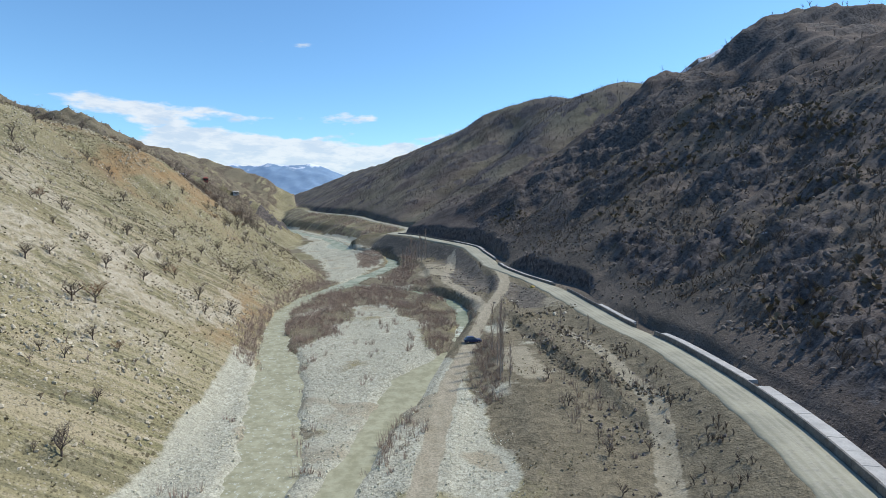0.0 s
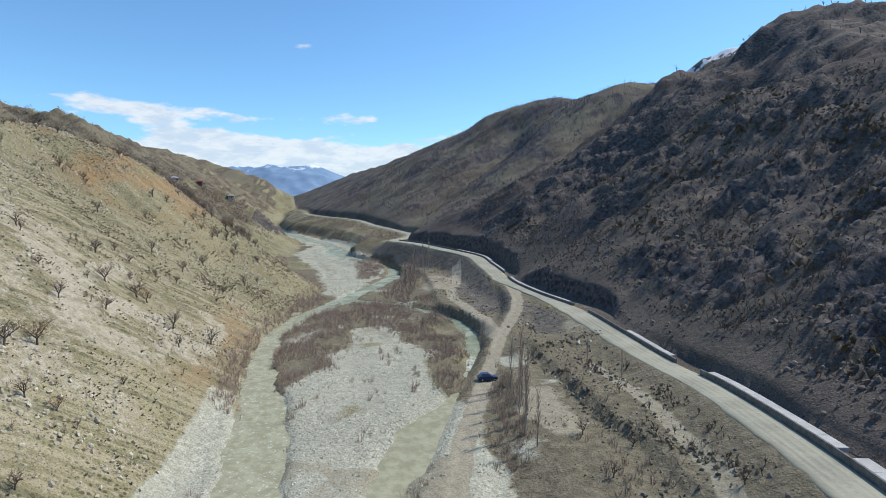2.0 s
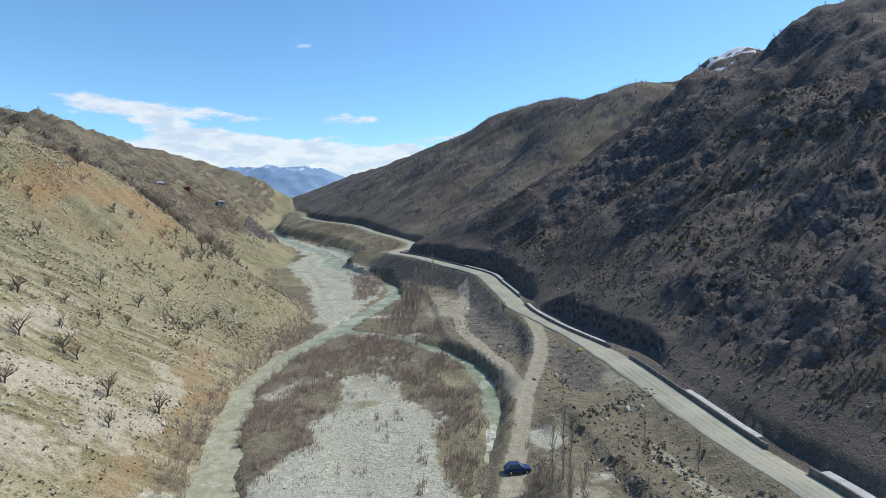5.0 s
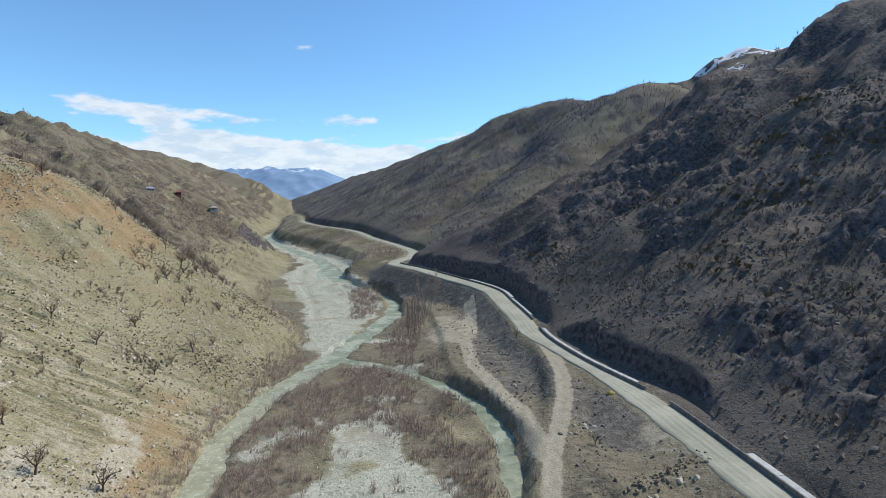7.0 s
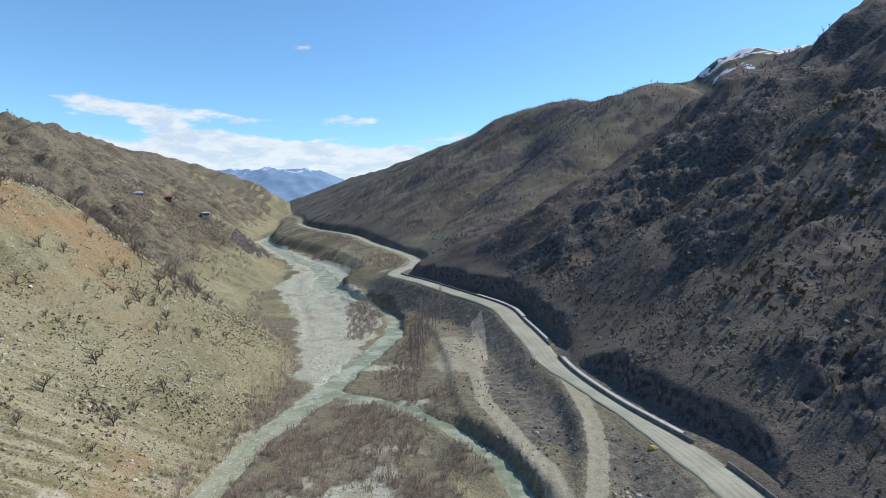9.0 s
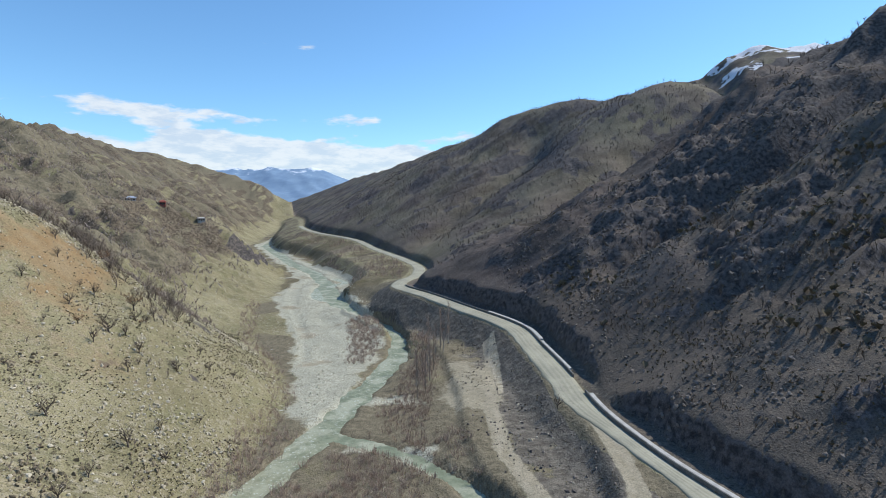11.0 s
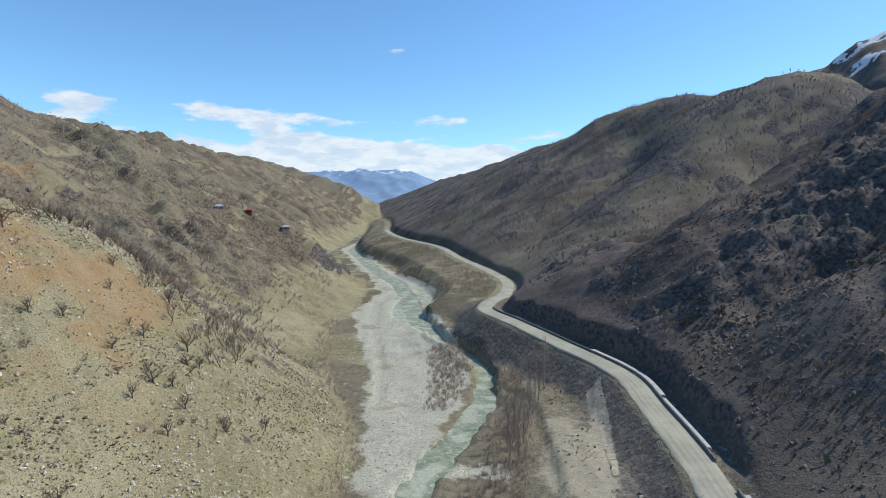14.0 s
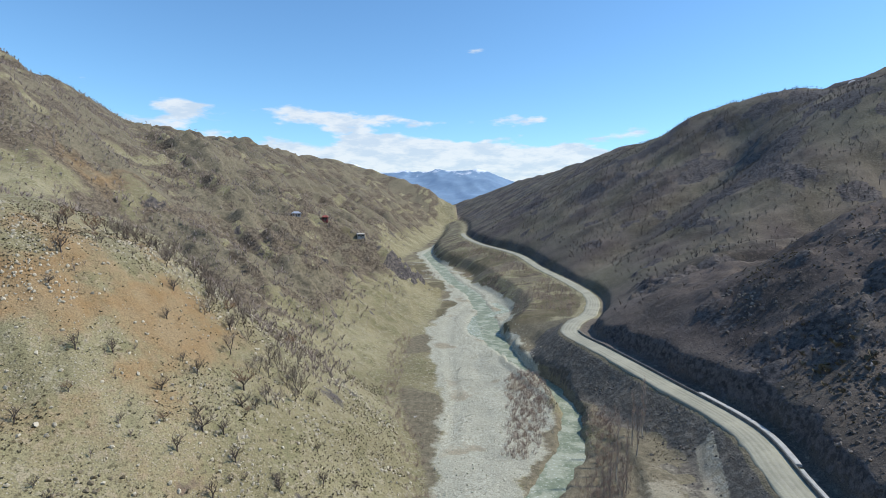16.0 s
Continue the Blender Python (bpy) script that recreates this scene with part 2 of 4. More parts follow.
def perlin(x, y):
    x, y = np.broadcast_arrays(np.asarray(x, float), np.asarray(y, float))
    i, j = np.floor(x).astype(int), np.floor(y).astype(int)
    u, v = x - i, y - j
    i0, i1, j0, j1 = i & 255, (i + 1) & 255, j & 255, (j + 1) & 255
    a, b = u * u * u * (u * (u * 6 - 15) + 10), v * v * v * (v * (v * 6 - 15) + 10)
    lo = (GX[i0, j0] * u + GY[i0, j0] * v) * (1 - a) + (GX[i1, j0] * (u - 1) + GY[i1, j0] * v) * a
    hi = (GX[i0, j1] * u + GY[i0, j1] * (v - 1)) * (1 - a) + (GX[i1, j1] * (u - 1) + GY[i1, j1] * (v - 1)) * a
    return (lo * (1 - b) + hi * b) * 1.5


def fbm(x, y, size, octaves=4, gain=0.5, ridged=False):
    total, amp = 0.0, 1.0
    for o in range(octaves):
        p = perlin(x / size + 17.3 * o, y / size + 9.1 * o)
        total = total + amp * (0.5 - 2 * np.abs(p) if ridged else p)
        size, amp = size / 2.03, amp * gain
    return total


def softmin(a, b, w):
    h = np.clip(0.5 + 0.5 * (b - a) / w, 0, 1)
    return b * (1 - h) + a * h - w * h * (1 - h)


def softmax(a, b, w):
    return -softmin(-a, -b, w)


def step(a, b, q):
    u = np.clip((q - a) / (b - a), 0, 1)
    return u * u * (3 - 2 * u)


def to_line(points, x, y):
    """Flat distance from (x, y) to a polyline of (x, y, value), and the value at the nearest place."""
    best, val = None, None
    for (x0, y0, v0), (x1, y1, v1) in zip(points, points[1:]):
        dx, dy = x1 - x0, y1 - y0
        s = np.clip(((x - x0) * dx + (y - y0) * dy) / (dx * dx + dy * dy), 0, 1)
        d = np.hypot(x - x0 - s * dx, y - y0 - s * dy)
        v = v0 + s * (v1 - v0)
        if best is None:
            best, val = d, v
        else:
            near = d < best
            best, val = np.where(near, d, best), np.where(near, v, val)
    return best, val


# the road's hillside edge and height, by y
ROAD_X = [(-300, -10), (0, 34), (58, 47), (75, 50), (97, 51.4), (119, 50.8), (135, 48.0), (160, 45.1), (185, 40.7), (210, 31), (235, 25.4), (260, 24.3),
          (285, 21.4), (310, 17.5), (340, -0.8), (370, -19.5), (400, -32.5), (420, -31), (440, -26), (470, -25), (510, -29), (560, -46),
          (620, -74), (700, -106), (800, -168), (950, -228), (1150, -280), (1500, -380), (2000, -570), (2600, -800), (5000, -1500)]
ROAD_Z = [(-300, 2), (60, 2.6), (110, 3), (135, 3.2), (160, 4), (185, 5.5), (210, 6.8), (260, 8.4), (310, 11), (340, 13),
          (370, 14.5), (420, 14), (500, 13.7), (560, 15), (620, 18), (700, 22), (800, 25), (950, 27), (1300, 30), (5000, 40)]
FLOOR_Z = [(-300, -5), (60, -3.4), (95, -3), (120, -1.5), (160, -0.6), (220, 0), (300, 0.4), (600, 2), (1500, 8), (5000, 25)]
# where the left slope meets the floor, by y
FOOT_X = [(-300, -30), (0, -36), (60, -38), (110, -42), (165, -54), (215, -56), (255, -58), (290, -70), (330, -92), (400, -116), (470, -126),
          (540, -142), (620, -188), (720, -250), (850, -285), (950, -305), (1200, -362), (1600, -450), (2000, -570), (2600, -780), (5000, -1600)]
LEFT_K = [(-300, .70), (110, .7), (165, .62), (200, .62), (260, .74), (300, .62), (360, .42), (450, .46), (500, .5), (800, .56), (1500, .56), (5000, .4)]
LEFT_TOP = [(-300, 75), (150, 76), (230, 68), (290, 62), (360, 70), (450, 83), (600, 105), (800, 130), (1000, 136), (1300, 140), (1600, 158), (2000, 185), (2600, 195), (5000, 120)]
RIGHT_OFF = [(-300, -0.8), (60, -0.8), (95, -0.8), (118, -0.4), (145, -0.8), (172, -2.5), (188, -0.8), (205, 0.8), (228, 0.8), (246, -2), (265, 2), (310, 3.5), (350, 3), (400, 1), (460, 1.5), (600, 2), (760, 3), (1000, 3), (5000, 6)]
RIGHT_TOP = [(-300, 140), (300, 143), (430, 154), (520, 172), (600, 187), (700, 201), (790, 201), (870, 197), (1000, 166), (1150, 172), (1330, 192), (1700, 178), (2050, 172), (2500, 120), (5000, 60)]
CUT_D = [(-300, 3.6), (150, 3.8), (172, 5), (186, 7.6), (228, 7.2), (242, 3.2), (258, 5), (400, 5.4), (450, 2.5), (5000, 2.5)]
CUT_K = [(-300, 2.2), (150, 2.2), (172, 1.6), (186, 3.8), (228, 3.8), (242, 1.2), (258, 3.2), (330, 3.0), (430, 1.6), (5000, 1.4)]
BANK_K = [(-300, .4), (60, .4), (120, .34), (160, .26), (200, .3), (225, .5), (250, .66), (325, .72), (350, .86), (400, .88), (425, .4), (445, .1), (600, .1), (700, .3), (5000, .4)]
ROAD_W = [(-300, 7.4), (60, 7.4), (130, 7.0), (155, 7.8), (178, 8.2), (190, 7.2), (199, 5.5), (207, 4.4), (222, 4.4), (234, 6.8), (246, 8.2), (5000, 8.2)]
GULLY = [(2, 392, 0.5), (45, 430, 6), (120, 500, 46), (240, 590, 66), (420, 700, 70)]
GULLY_C = [(33, 296, 1.5), (58, 316, 7), (95, 328, 10), (140, 336, 10), (205, 362, 5)]
CRAG = [(22, 326, 9), (46, 334, 13), (84, 352, 17), (124, 352, 17), (172, 378, 16)]
CRAG_NEAR = [(62, 74, 8), (68, 98, 10), (78, 122, 12), (92, 140, 12)]
GULLY_B = [(-38, 560, 1), (0, 610, 14), (60, 680, 24), (90, 760, 10)]
LEFT_GULLY = [(-92, 335, 2), (-130, 345, 5), (-190, 352, 5), (-260, 350, 8)]
NOSE = [(-146, 548, 8), (-178, 530, 38), (-235, 505, 66), (-330, 480, 92)]
FAR_PEAK = [(395, 1500, 322), (533, 1500, 366), (618, 1488, 388), (670, 1478, 432), (735, 1470, 449), (900, 1500, 460), (1500, 1600, 560)]
LEFT_BACK = [(-330, 280, 124), (-430, 365, 198), (-620, 390, 280)]
LEFT_BACK_B = [(-430, 365, 196), (-500, 570, 166), (-610, 720, 150)]
FAR_LEFT = [(-440, 1765, 55), (-570, 1750, 130), (-683, 1750, 171), (-860, 1740, 215), (-1150, 1720, 245)]
BENCH = [(-247, 380, 64), (-240, 396, 63.5), (-254, 432, 65), (-236, 470, 62), (-230, 498, 60)]


def road_frame(x, y):
    """Distance to the right of the road's hillside edge, square to it, and the road's height."""
    xr = curve(ROAD_X, y)
    run = (curve(ROAD_X, np.asarray(y) + 4) - curve(ROAD_X, np.asarray(y) - 4)) / 8
    return (x - xr) / np.sqrt(1 + run * run), curve(ROAD_Z, y)


def crag_zone(x, y):
    """Where bare rock breaks through the shady slope, 0 to 1."""
    cd, cw = to_line(CRAG, x, y)
    nd, nw = to_line(CRAG_NEAR, x, y)
    d, _ = road_frame(x, y)
    loose = 0.85 * step(0.12, 0.42, fbm(x + 700, y - 90, 55, 4)) * step(10, 22, d)
    return np.maximum(np.exp(-(cd / cw)**2) * (0.8 + 0.5 * fbm(x, y, 20, 3)), np.maximum(0.8 * np.exp(-(nd / nw)**2), loose))


def land(x, y):
    d, zr = road_frame(x, y)
    e = curve(FOOT_X, y) - x
    wide = fbm(x, y, 90, 3)
    base = curve(FLOOR_Z, y)
    # valley floor with its terraces
    floor = base + 0.5 * fbm(x, y, 16, 4) + 1.3 * step(-44, -34, d)
    wob = 1.2 * fbm(x, y, 12, 3)
    field = step(60, 75, y) * step(-33, -31, d)
    floor = floor + field * (1.3 * step(0, 1.2, (x - 21.5) + 0.2 * (y - 139) + wob) * step(170, 150, y) + 1.5 * step(0, 1.4, (y - 150) - 0.42 * (x - 24) + wob))
    # hillside above the road, with its steep cut
    ribs = fbm(y - 0.35 * x, x * 0.3, 42, 5, 0.55, True)
    crags = fbm(x, y, 15, 5, 0.6, True)
    beyond = step(430, 560, y)
    rocky = crag_zone(x, y) * (1 - 0.6 * step(130, 190, d))
    cliffs = fbm(x * 0.4 + 0.2 * y, y, 13, 4, 0.6, True)
    steep = 0.54 + 0.05 * step(560, 700, y) * step(1000, 850, y)
    nat = zr + curve(RIGHT_OFF, y) + steep * d + 9 * step(110, 150, x) * step(300, 235, x) * step(330, 390, y) * step(500, 450, y) + 5 * step(14, 45, d) * step(240, 270, y) * step(400, 370, y)
    top = curve(RIGHT_TOP, y) + 0.2 * step(600, 480, y) * np.clip(d - 200, 0, 900) - 0.1 * step(600, 680, y) * step(1100, 900, y) * np.clip(d - 260, 0, 600) + 6 * wide
    nat = softmin(nat, top, 30) + step(12, 70, d) * ((6 - 4 * beyond) * ribs + (5 - 2 * beyond) * wide) + step(50, 120, d) * (6 - 3.5 * beyond) * fbm(y - 0.5 * x, x * 0.35, 85, 4, 0.5, True) + step(5, 20, d) * (1 - 0.6 * beyond) * (0.45 * crags + rocky * (1.6 * crags + 3.4 * cliffs + 1.5))
    gd, gv = to_line(GULLY, x, y)
    nat = nat - gv * np.exp(-(gd / (16 + 0.7 * gv))**2)
    gd, gv = to_line(GULLY_C, x, y)
    nat = nat - gv * np.exp(-(gd / (5 + 0.6 * gv))**2)
    gd, gv = to_line(GULLY_B, x, y)
    nat = nat - gv * np.exp(-(gd / (12 + 1.1 * gv))**2)
    uneven = 1.6 * fbm(x * 0.4, y, 11, 4)
    cut = zr - 0.3 + curve(CUT_K, y) * np.clip(d - curve(CUT_D, y) - uneven * step(4.0, 6.6, d), 0, None)
    right = np.where(d > 0, softmin(nat, cut, 1.2), zr)
    # bank below the road
    wr = curve(ROAD_W, y)
    bank = zr - curve(BANK_K, y) * np.clip(-d - wr, 0, None) - 0.6 * step(425, 450, y) * np.clip(-d - 40, 0, None) + step(-8.6, -13, d) * 0.45 * fbm(x, y, 7, 4)
    # left slope
    far = step(300, 420, y)
    lribs = fbm(y + 0.3 * x, x * 0.3, 52, 5, 0.5, True)
    rise = base + curve(LEFT_K, y) * e
    rough = step(6, 70, e) * (3.2 * lribs + 3.5 * wide + far * (14 * fbm(y + 0.35 * x, x * 0.3, 95, 5, 0.55, True) + 3 + 4.0 * step(10, 40, e) * fbm(x, y, 30, 4, 0.6, True))) + step(2, 14, e) * ((0.55 + 0.9 * far) * fbm(x, y, 14, 5, 0.55) + 0.32 * step(205, 160, y) * fbm(0.42 * x - 0.9 * y, (0.9 * x + 0.42 * y) * 0.08, 4.5, 3, 0.6))
    left = softmin(rise, curve(LEFT_TOP, y) + 0.13 * np.clip(e - 90, 0, 900) + 4 * wide, 16) + rough
    gd, gv = to_line(LEFT_GULLY, x, y)
    left = left - gv * np.exp(-(gd / (14 + 0.8 * gv))**2)
    nd, nv = to_line(NOSE, x, y)
    left = softmax(left, nv - 0.85 * nd + 3 * fbm(x, y, 16, 4, 0.6, True), 5)
    bd, bv = to_line(LEFT_BACK, x, y)
    left = softmax(left, bv - 0.72 * bd + 5 * lribs, 12)
    bd, bv = to_line(LEFT_BACK_B, x, y)
    left = softmax(left, bv - 0.72 * bd + 5 * lribs, 12)
    bd, bv = to_line(FAR_LEFT, x, y)
    left = softmax(left, bv - 0.5 * bd + 7 * fbm(x, y, 90, 4, 0.5, True), 12)
    bd, bv = to_line(BENCH, x, y)
    shelf = 1 - step(2.5, 8, bd)
    left = left * (1 - shelf) + bv * shelf
    pd, pv = to_line(FAR_PEAK, x, y)
    peak = pv - 0.52 * pd + 9 * fbm(x, y, 170, 5, 0.55, True)
    z = softmax(floor, bank, 1.0)
    z = np.where(d > -wr, right, z)
    z = np.where(e > -25, softmax(z, left, 2.0), z)
    return np.where(d > 30, softmax(z, peak, 20), z)


# ---- the ground sheet ----
def steps(*runs):
    """Places from run to run: (start, end, spacing at the start, spacing at the end)."""
    out = []
    for a, b, s0, s1 in runs:
        q = a
        while q < b - 1e-6:
            out.append(q)
            q += s0 + (s1 - s0) * (q - a) / (b - a)
    return np.array(out + [runs[-1][1]])


# water courses: (x, y, half width)
MAIN = [(-20, 20, 4), (-23, 60, 4), (-25.5, 78, 4), (-34.5, 114, 4), (-45.5, 145, 2.6), (-52, 175, 2.4), (-51, 200, 2.8), (-47, 217, 3), (-42, 236, 3.2), (-36, 268, 3.2), (-29, 305, 3.2),
        (-30.5, 335, 3), (-40, 362, 3), (-56, 384, 3.2), (-72, 419, 5), (-98, 500, 4.5), (-120, 560, 5), (-158, 632, 5), (-205, 740, 6), (-262, 870, 6), (-285, 980, 6), (-300, 1250, 7), (-350, 1600, 7)]
BRANCH = [(-40, 238, 1.5), (-29, 232, 1.8), (-18, 225, 2), (-7, 213, 2.2), (-1, 202, 2.4), (4, 191, 2.5), (6, 180, 2.3), (6.5, 160, 2), (5.6, 143, 2.2), (3.2, 130, 2.4), (-0.5, 121, 3), (-6, 110, 4.4), (-9.6, 96, 3), (-12, 81, 2.2), (-15, 63, 2.2), (-18, 20, 2.2)]
SIDE = [(-62, 300, 1), (-70, 335, 1.2), (-84, 375, 1.5), (-100, 425, 2), (-112, 470, 2.5), (-112, 520, 2.5)]
BRAID = [(-74, 419, 3), (-90, 440, 4), (-97, 480, 3.5), (-84, 505, 3), (-98, 530, 3)]
DIRT = [(-6, 20, 2), (-3, 65, 2), (-1, 85, 2), (1.5, 108, 2.2), (6, 130, 2.2), (9.5, 147, 1.9), (13.5, 166, 2.0), (17.5, 178, 2.1), (21, 190, 2.2), (23, 203, 2.2), (23.4, 216, 2.2), (23.2, 228, 2.2), (22, 240, 2.0)]
TRACK = [(12, 165, 1.8), (10.5, 188, 2), (6, 203, 2), (1.5, 224, 2), (1, 252, 1.8), (3.5, 280, 1.8), (4, 306, 1.6)]
LOOP = [(26, 58, 1.6), (29, 68, 1.6), (33, 80, 1.7), (36.5, 92, 1.7), (36, 104, 1.6), (35.5, 117, 1.5), (33.5, 128, 1.3), (31, 140, 1.2)]
PALE_RAMP = [(4.5, 258, 0.6), (5.2, 272, 1.0), (5.2, 285, 1.3), (5.0, 296, 1.7), (5.6, 303, 1.3), (6.2, 309, 0.7)]
# bare gravel of the bed: (x, y, half width)
BED = [(-12, 20, 26), (-14, 70, 25), (-16, 100, 22), (-18, 125, 17), (-17, 150, 12), (-24, 180, 6)]
FIELD_DARK = [(24, 137, 1.6), (24.3, 125, 2.2), (26, 114, 2.5), (31, 104, 2.6), (36, 98, 2.5), (39, 91, 1.5)]
BEACH = [(-33, 40, 6), (-35, 75, 5), (-41, 105, 4), (-46, 125, 3)]
BED2 = [(-42, 240, 5), (-48, 270, 9), (-52, 310, 15), (-58, 345, 20), (-72, 390, 22), (-92, 440, 24), (-102, 520, 20), (-135, 590, 14), (-165, 650, 13), (-215, 760, 12), (-270, 890, 14), (-292, 1050, 14), (-310, 1300, 10)]


def near(line, x, y, soft):
    d, w = to_line(line, x, y)
    return 1 - step(-soft, soft, d - w)


def ground_height(x, y):
    z = land(x, y)
    base = curve(FLOOR_Z, y)
    wob = 1.1 * fbm(x, y, 7, 3)
    for line, depth in ((MAIN, 1.25), (BRANCH, 0.85), (BRAID, 0.85), (SIDE, 0.4)):
        d, w = to_line(line, x, y)
        m = (1 - step(-0.6, 1.6, d - w + wob * np.minimum(1, w / 3))) * step(6, 3.5, z - base)
        z = z * (1 - m) + np.minimum(z, base - depth) * m
    d, w = to_line(DIRT, x, y)
    line = [(px, py, pz) for (px, py, _), pz in zip(DIRT, (-3.4, -3.0, -2.7, -2.0, -0.9, 0.5, 2.0, 3.4, 4.8, 6.1, 6.95, 7.35, 7.7))]
    _, tz = to_line(line, x, y)
    f = 1 - step(w + 0.3, w + 3.6, d)
    ruts = 0.14 * np.exp(-((d - 0.95) / 0.35)**2) - 0.1 * np.exp(-((d - 2.0) / 0.5)**2)
    z = z * (1 - f) + (tz - ruts) * f
    return z


def sheet(name, xs, ys, height, mat):
    X, Y = np.meshgrid(xs, ys)
    Z = height(X, Y)
    n, m = len(xs), len(ys)
    i = np.arange((n - 1) * (m - 1))
    a = i // (n - 1) * n + i % (n - 1)
    quads = np.stack([a, a + 1, a + n + 1, a + n], 1).astype(np.int32)
    me = bpy.data.meshes.new(name)
    me.vertices.add(n * m)
    me.vertices.foreach_set("co", np.stack([X, Y, Z], -1).astype(np.float32).ravel())
    me.loops.add(quads.size)
    me.loops.foreach_set("vertex_index", quads.ravel())
    me.polygons.add(len(quads))
    me.polygons.foreach_set("loop_start", np.arange(0, quads.size, 4, dtype=np.int32))
    me.polygons.foreach_set("use_smooth", np.ones(len(quads), bool))
    me.update(calc_edges=True)
    me.materials.append(mat)
    return new(name, me), X, Y, Z


def zones(ob, name, r, g, b):
    c = np.stack([np.clip(v, 0, 1) for v in np.broadcast_arrays(r, g, b)] + [np.ones_like(r)], -1)
    at = ob.data.attributes.new(name, "FLOAT_COLOR", "POINT")
    at.data.foreach_set("color", c.astype(np.float32).ravel())


GXS = np.unique(np.concatenate([-steps((130, 260, 1, 3), (260, 600, 2.5, 8), (600, 1600, 8, 40), (1600, 4600, 40, 150)),
                                steps((-130, 110, 1.1, 1.1)), steps((110, 260, 1.1, 4), (260, 600, 3, 9), (600, 1600, 9, 40), (1600, 4600, 40, 150))]))
GYS = steps((-1200, -60, 60, 12), (-60, 45, 12, 1), (45, 310, 1.1, 1.1), (310, 500, 1.1, 2.5), (500, 800, 2.5, 5), (800, 1400, 5, 12), (1400, 4700, 10, 90))
ground, X, Y, Z = sheet("ground", GXS, GYS, ground_height, LAND)
tagged(ground, "dry grassy and stony mountain valley with gravel river bed", "ground", kind="structure")
D, ZR = road_frame(X, Y)
E_ = curve(FOOT_X, Y) - X
SLOPE = np.hypot(np.gradient(Z, axis=1) / np.gradient(X, axis=1), np.gradient(Z, axis=0) / np.gradient(Y, axis=0))
N1, N2 = fbm(X, Y, 60, 4), fbm(X + 300, Y, 18, 4)
LOW = Z - curve(FLOOR_Z, Y)
gravel = np.maximum(np.maximum(near(BED, X, Y, 4), near(BEACH, X, Y, 2)) + 0.7 * N2, near(BED2, X, Y, 6) + 0.5 * N2) * step(6, 1, E_) * step(4, 2.5, LOW)
N3 = fbm(X, Y + 500, 30, 4)
dirt = np.maximum(np.maximum(near([(px, py, 0.85 * w) for px, py, w in DIRT], X, Y, 0.5), near(TRACK, X, Y, 0.8) * 0.9), near(LOOP, X, Y, 0.8) * 0.95)
# sandy verge behind the wall, kept weak so the colour darkens as if shaded
dirt = np.maximum(dirt, step(0.1, 0.6, D) * step(6.6, 5.2, D) * step(175, 190, Y) * step(430, 410, Y) * 0.35)
flat = step(0, -5, E_) * step(-8, -13, D)
grass = flat * step(-0.1, 0.35, N1 + 0.1) * 0.5 * np.maximum(step(330, 260, Y) * 0.45, step(400, 440, Y) * step(1000, 700, Y) * 1.3)
orange = np.exp(-(((X + 132) / 36)**2 + ((Y - 242) / 34)**2)) * (0.62 + 1.0 * N2 + 0.6 * N1) + 0.5 * np.exp(-(((X + 284) / 34)**2 + ((Y - 388) / 26)**2)) * (0.9 + N2) + np.exp(-(((X + 62) / 9)**2 + ((Y - 168) / 26)**2)) * (0.5 + N2) + 0.5 * np.exp(-(((X + 52) / 6)**2 + ((Y - 130) / 20)**2)) * (0.7 + N2)
pale = step(2, 10, E_) * step(-0.05, 0.45, N1) * step(260, 150, Y) * 0.5
pale = np.maximum(pale, np.maximum(near(PALE_RAMP, X, Y, 0.8), flat * step(0.1, 0.45, N2) * np.exp(-(((X + 6) / 7)**2 + ((Y - 285) / 30)**2)) * 0.45))
pale = np.maximum(pale, 1.0 * np.exp(-(((X + 70) / 24)**2 + ((Y - 145) / 36)**2)) * step(2, 8, E_) * (0.62 + 0.9 * N2))
rock = np.maximum(step(0.85, 1.35, SLOPE + 0.35 * N2), 0.75 * step(0.35, 0.8, crag_zone(X, Y)) * step(4, 9, D)) * np.maximum(step(4, 8, D), step(2, 6, E_)) * step(1.0, 3.0, LOW)
# darker ground right of the road: burnt cover and painted shade together
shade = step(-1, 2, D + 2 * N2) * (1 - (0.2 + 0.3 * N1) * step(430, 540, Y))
snow = step(0.0, 0.3, (Z - 380) / 120 + 0.9 * fbm(X * 0.4 + Y * 0.3, Y, 40, 5, 0.6) - 0.15) * step(900, 1100, Y) * step(300, 340, Z)
scree = step(1, -3, E_) * step(-27, -20, D + 7 * N2) * step(-8.4, -9.6, D) * step(155, 175, Y) * step(430, 410, Y) * step(1.2, 2.6, LOW + 1.5 * N2)
sand = gravel * step(0.2, 0.4, N3) * 0.5
earth = flat * step(0.05, 0.35, -N1) * 0.8 * step(0.7, 0.3, gravel)
earth = np.maximum(earth, flat * step(350, 320, Y) * step(0.7, 0.3, gravel) * (0.75 + 0.4 * N2))
earth = np.maximum(earth, step(0, -3, E_) * step(-3, -6, D) * step(-34, -26, D) * step(440, 420, Y) * 0.9)
earth = np.maximum(earth, step(20, 60, E_) * step(300, 400, Y) * step(-0.25, 0.3, N1 + 0.5 * N2) * 0.8)
earth = np.maximum(earth, np.exp(-(((X - 18) / 9)**2 + ((Y - 122) / 18)**2)))
dirt = np.maximum(dirt, 0.8 * np.exp(-(((X + 4) / 10)**2 + ((Y - 264) / 38)**2)) * (0.85 + N2))
dirt = np.maximum(dirt, 0.75 * np.exp(-(((X - 14.5) / 4)**2 + ((Y - 118) / 8)**2)) * (0.9 + N2))
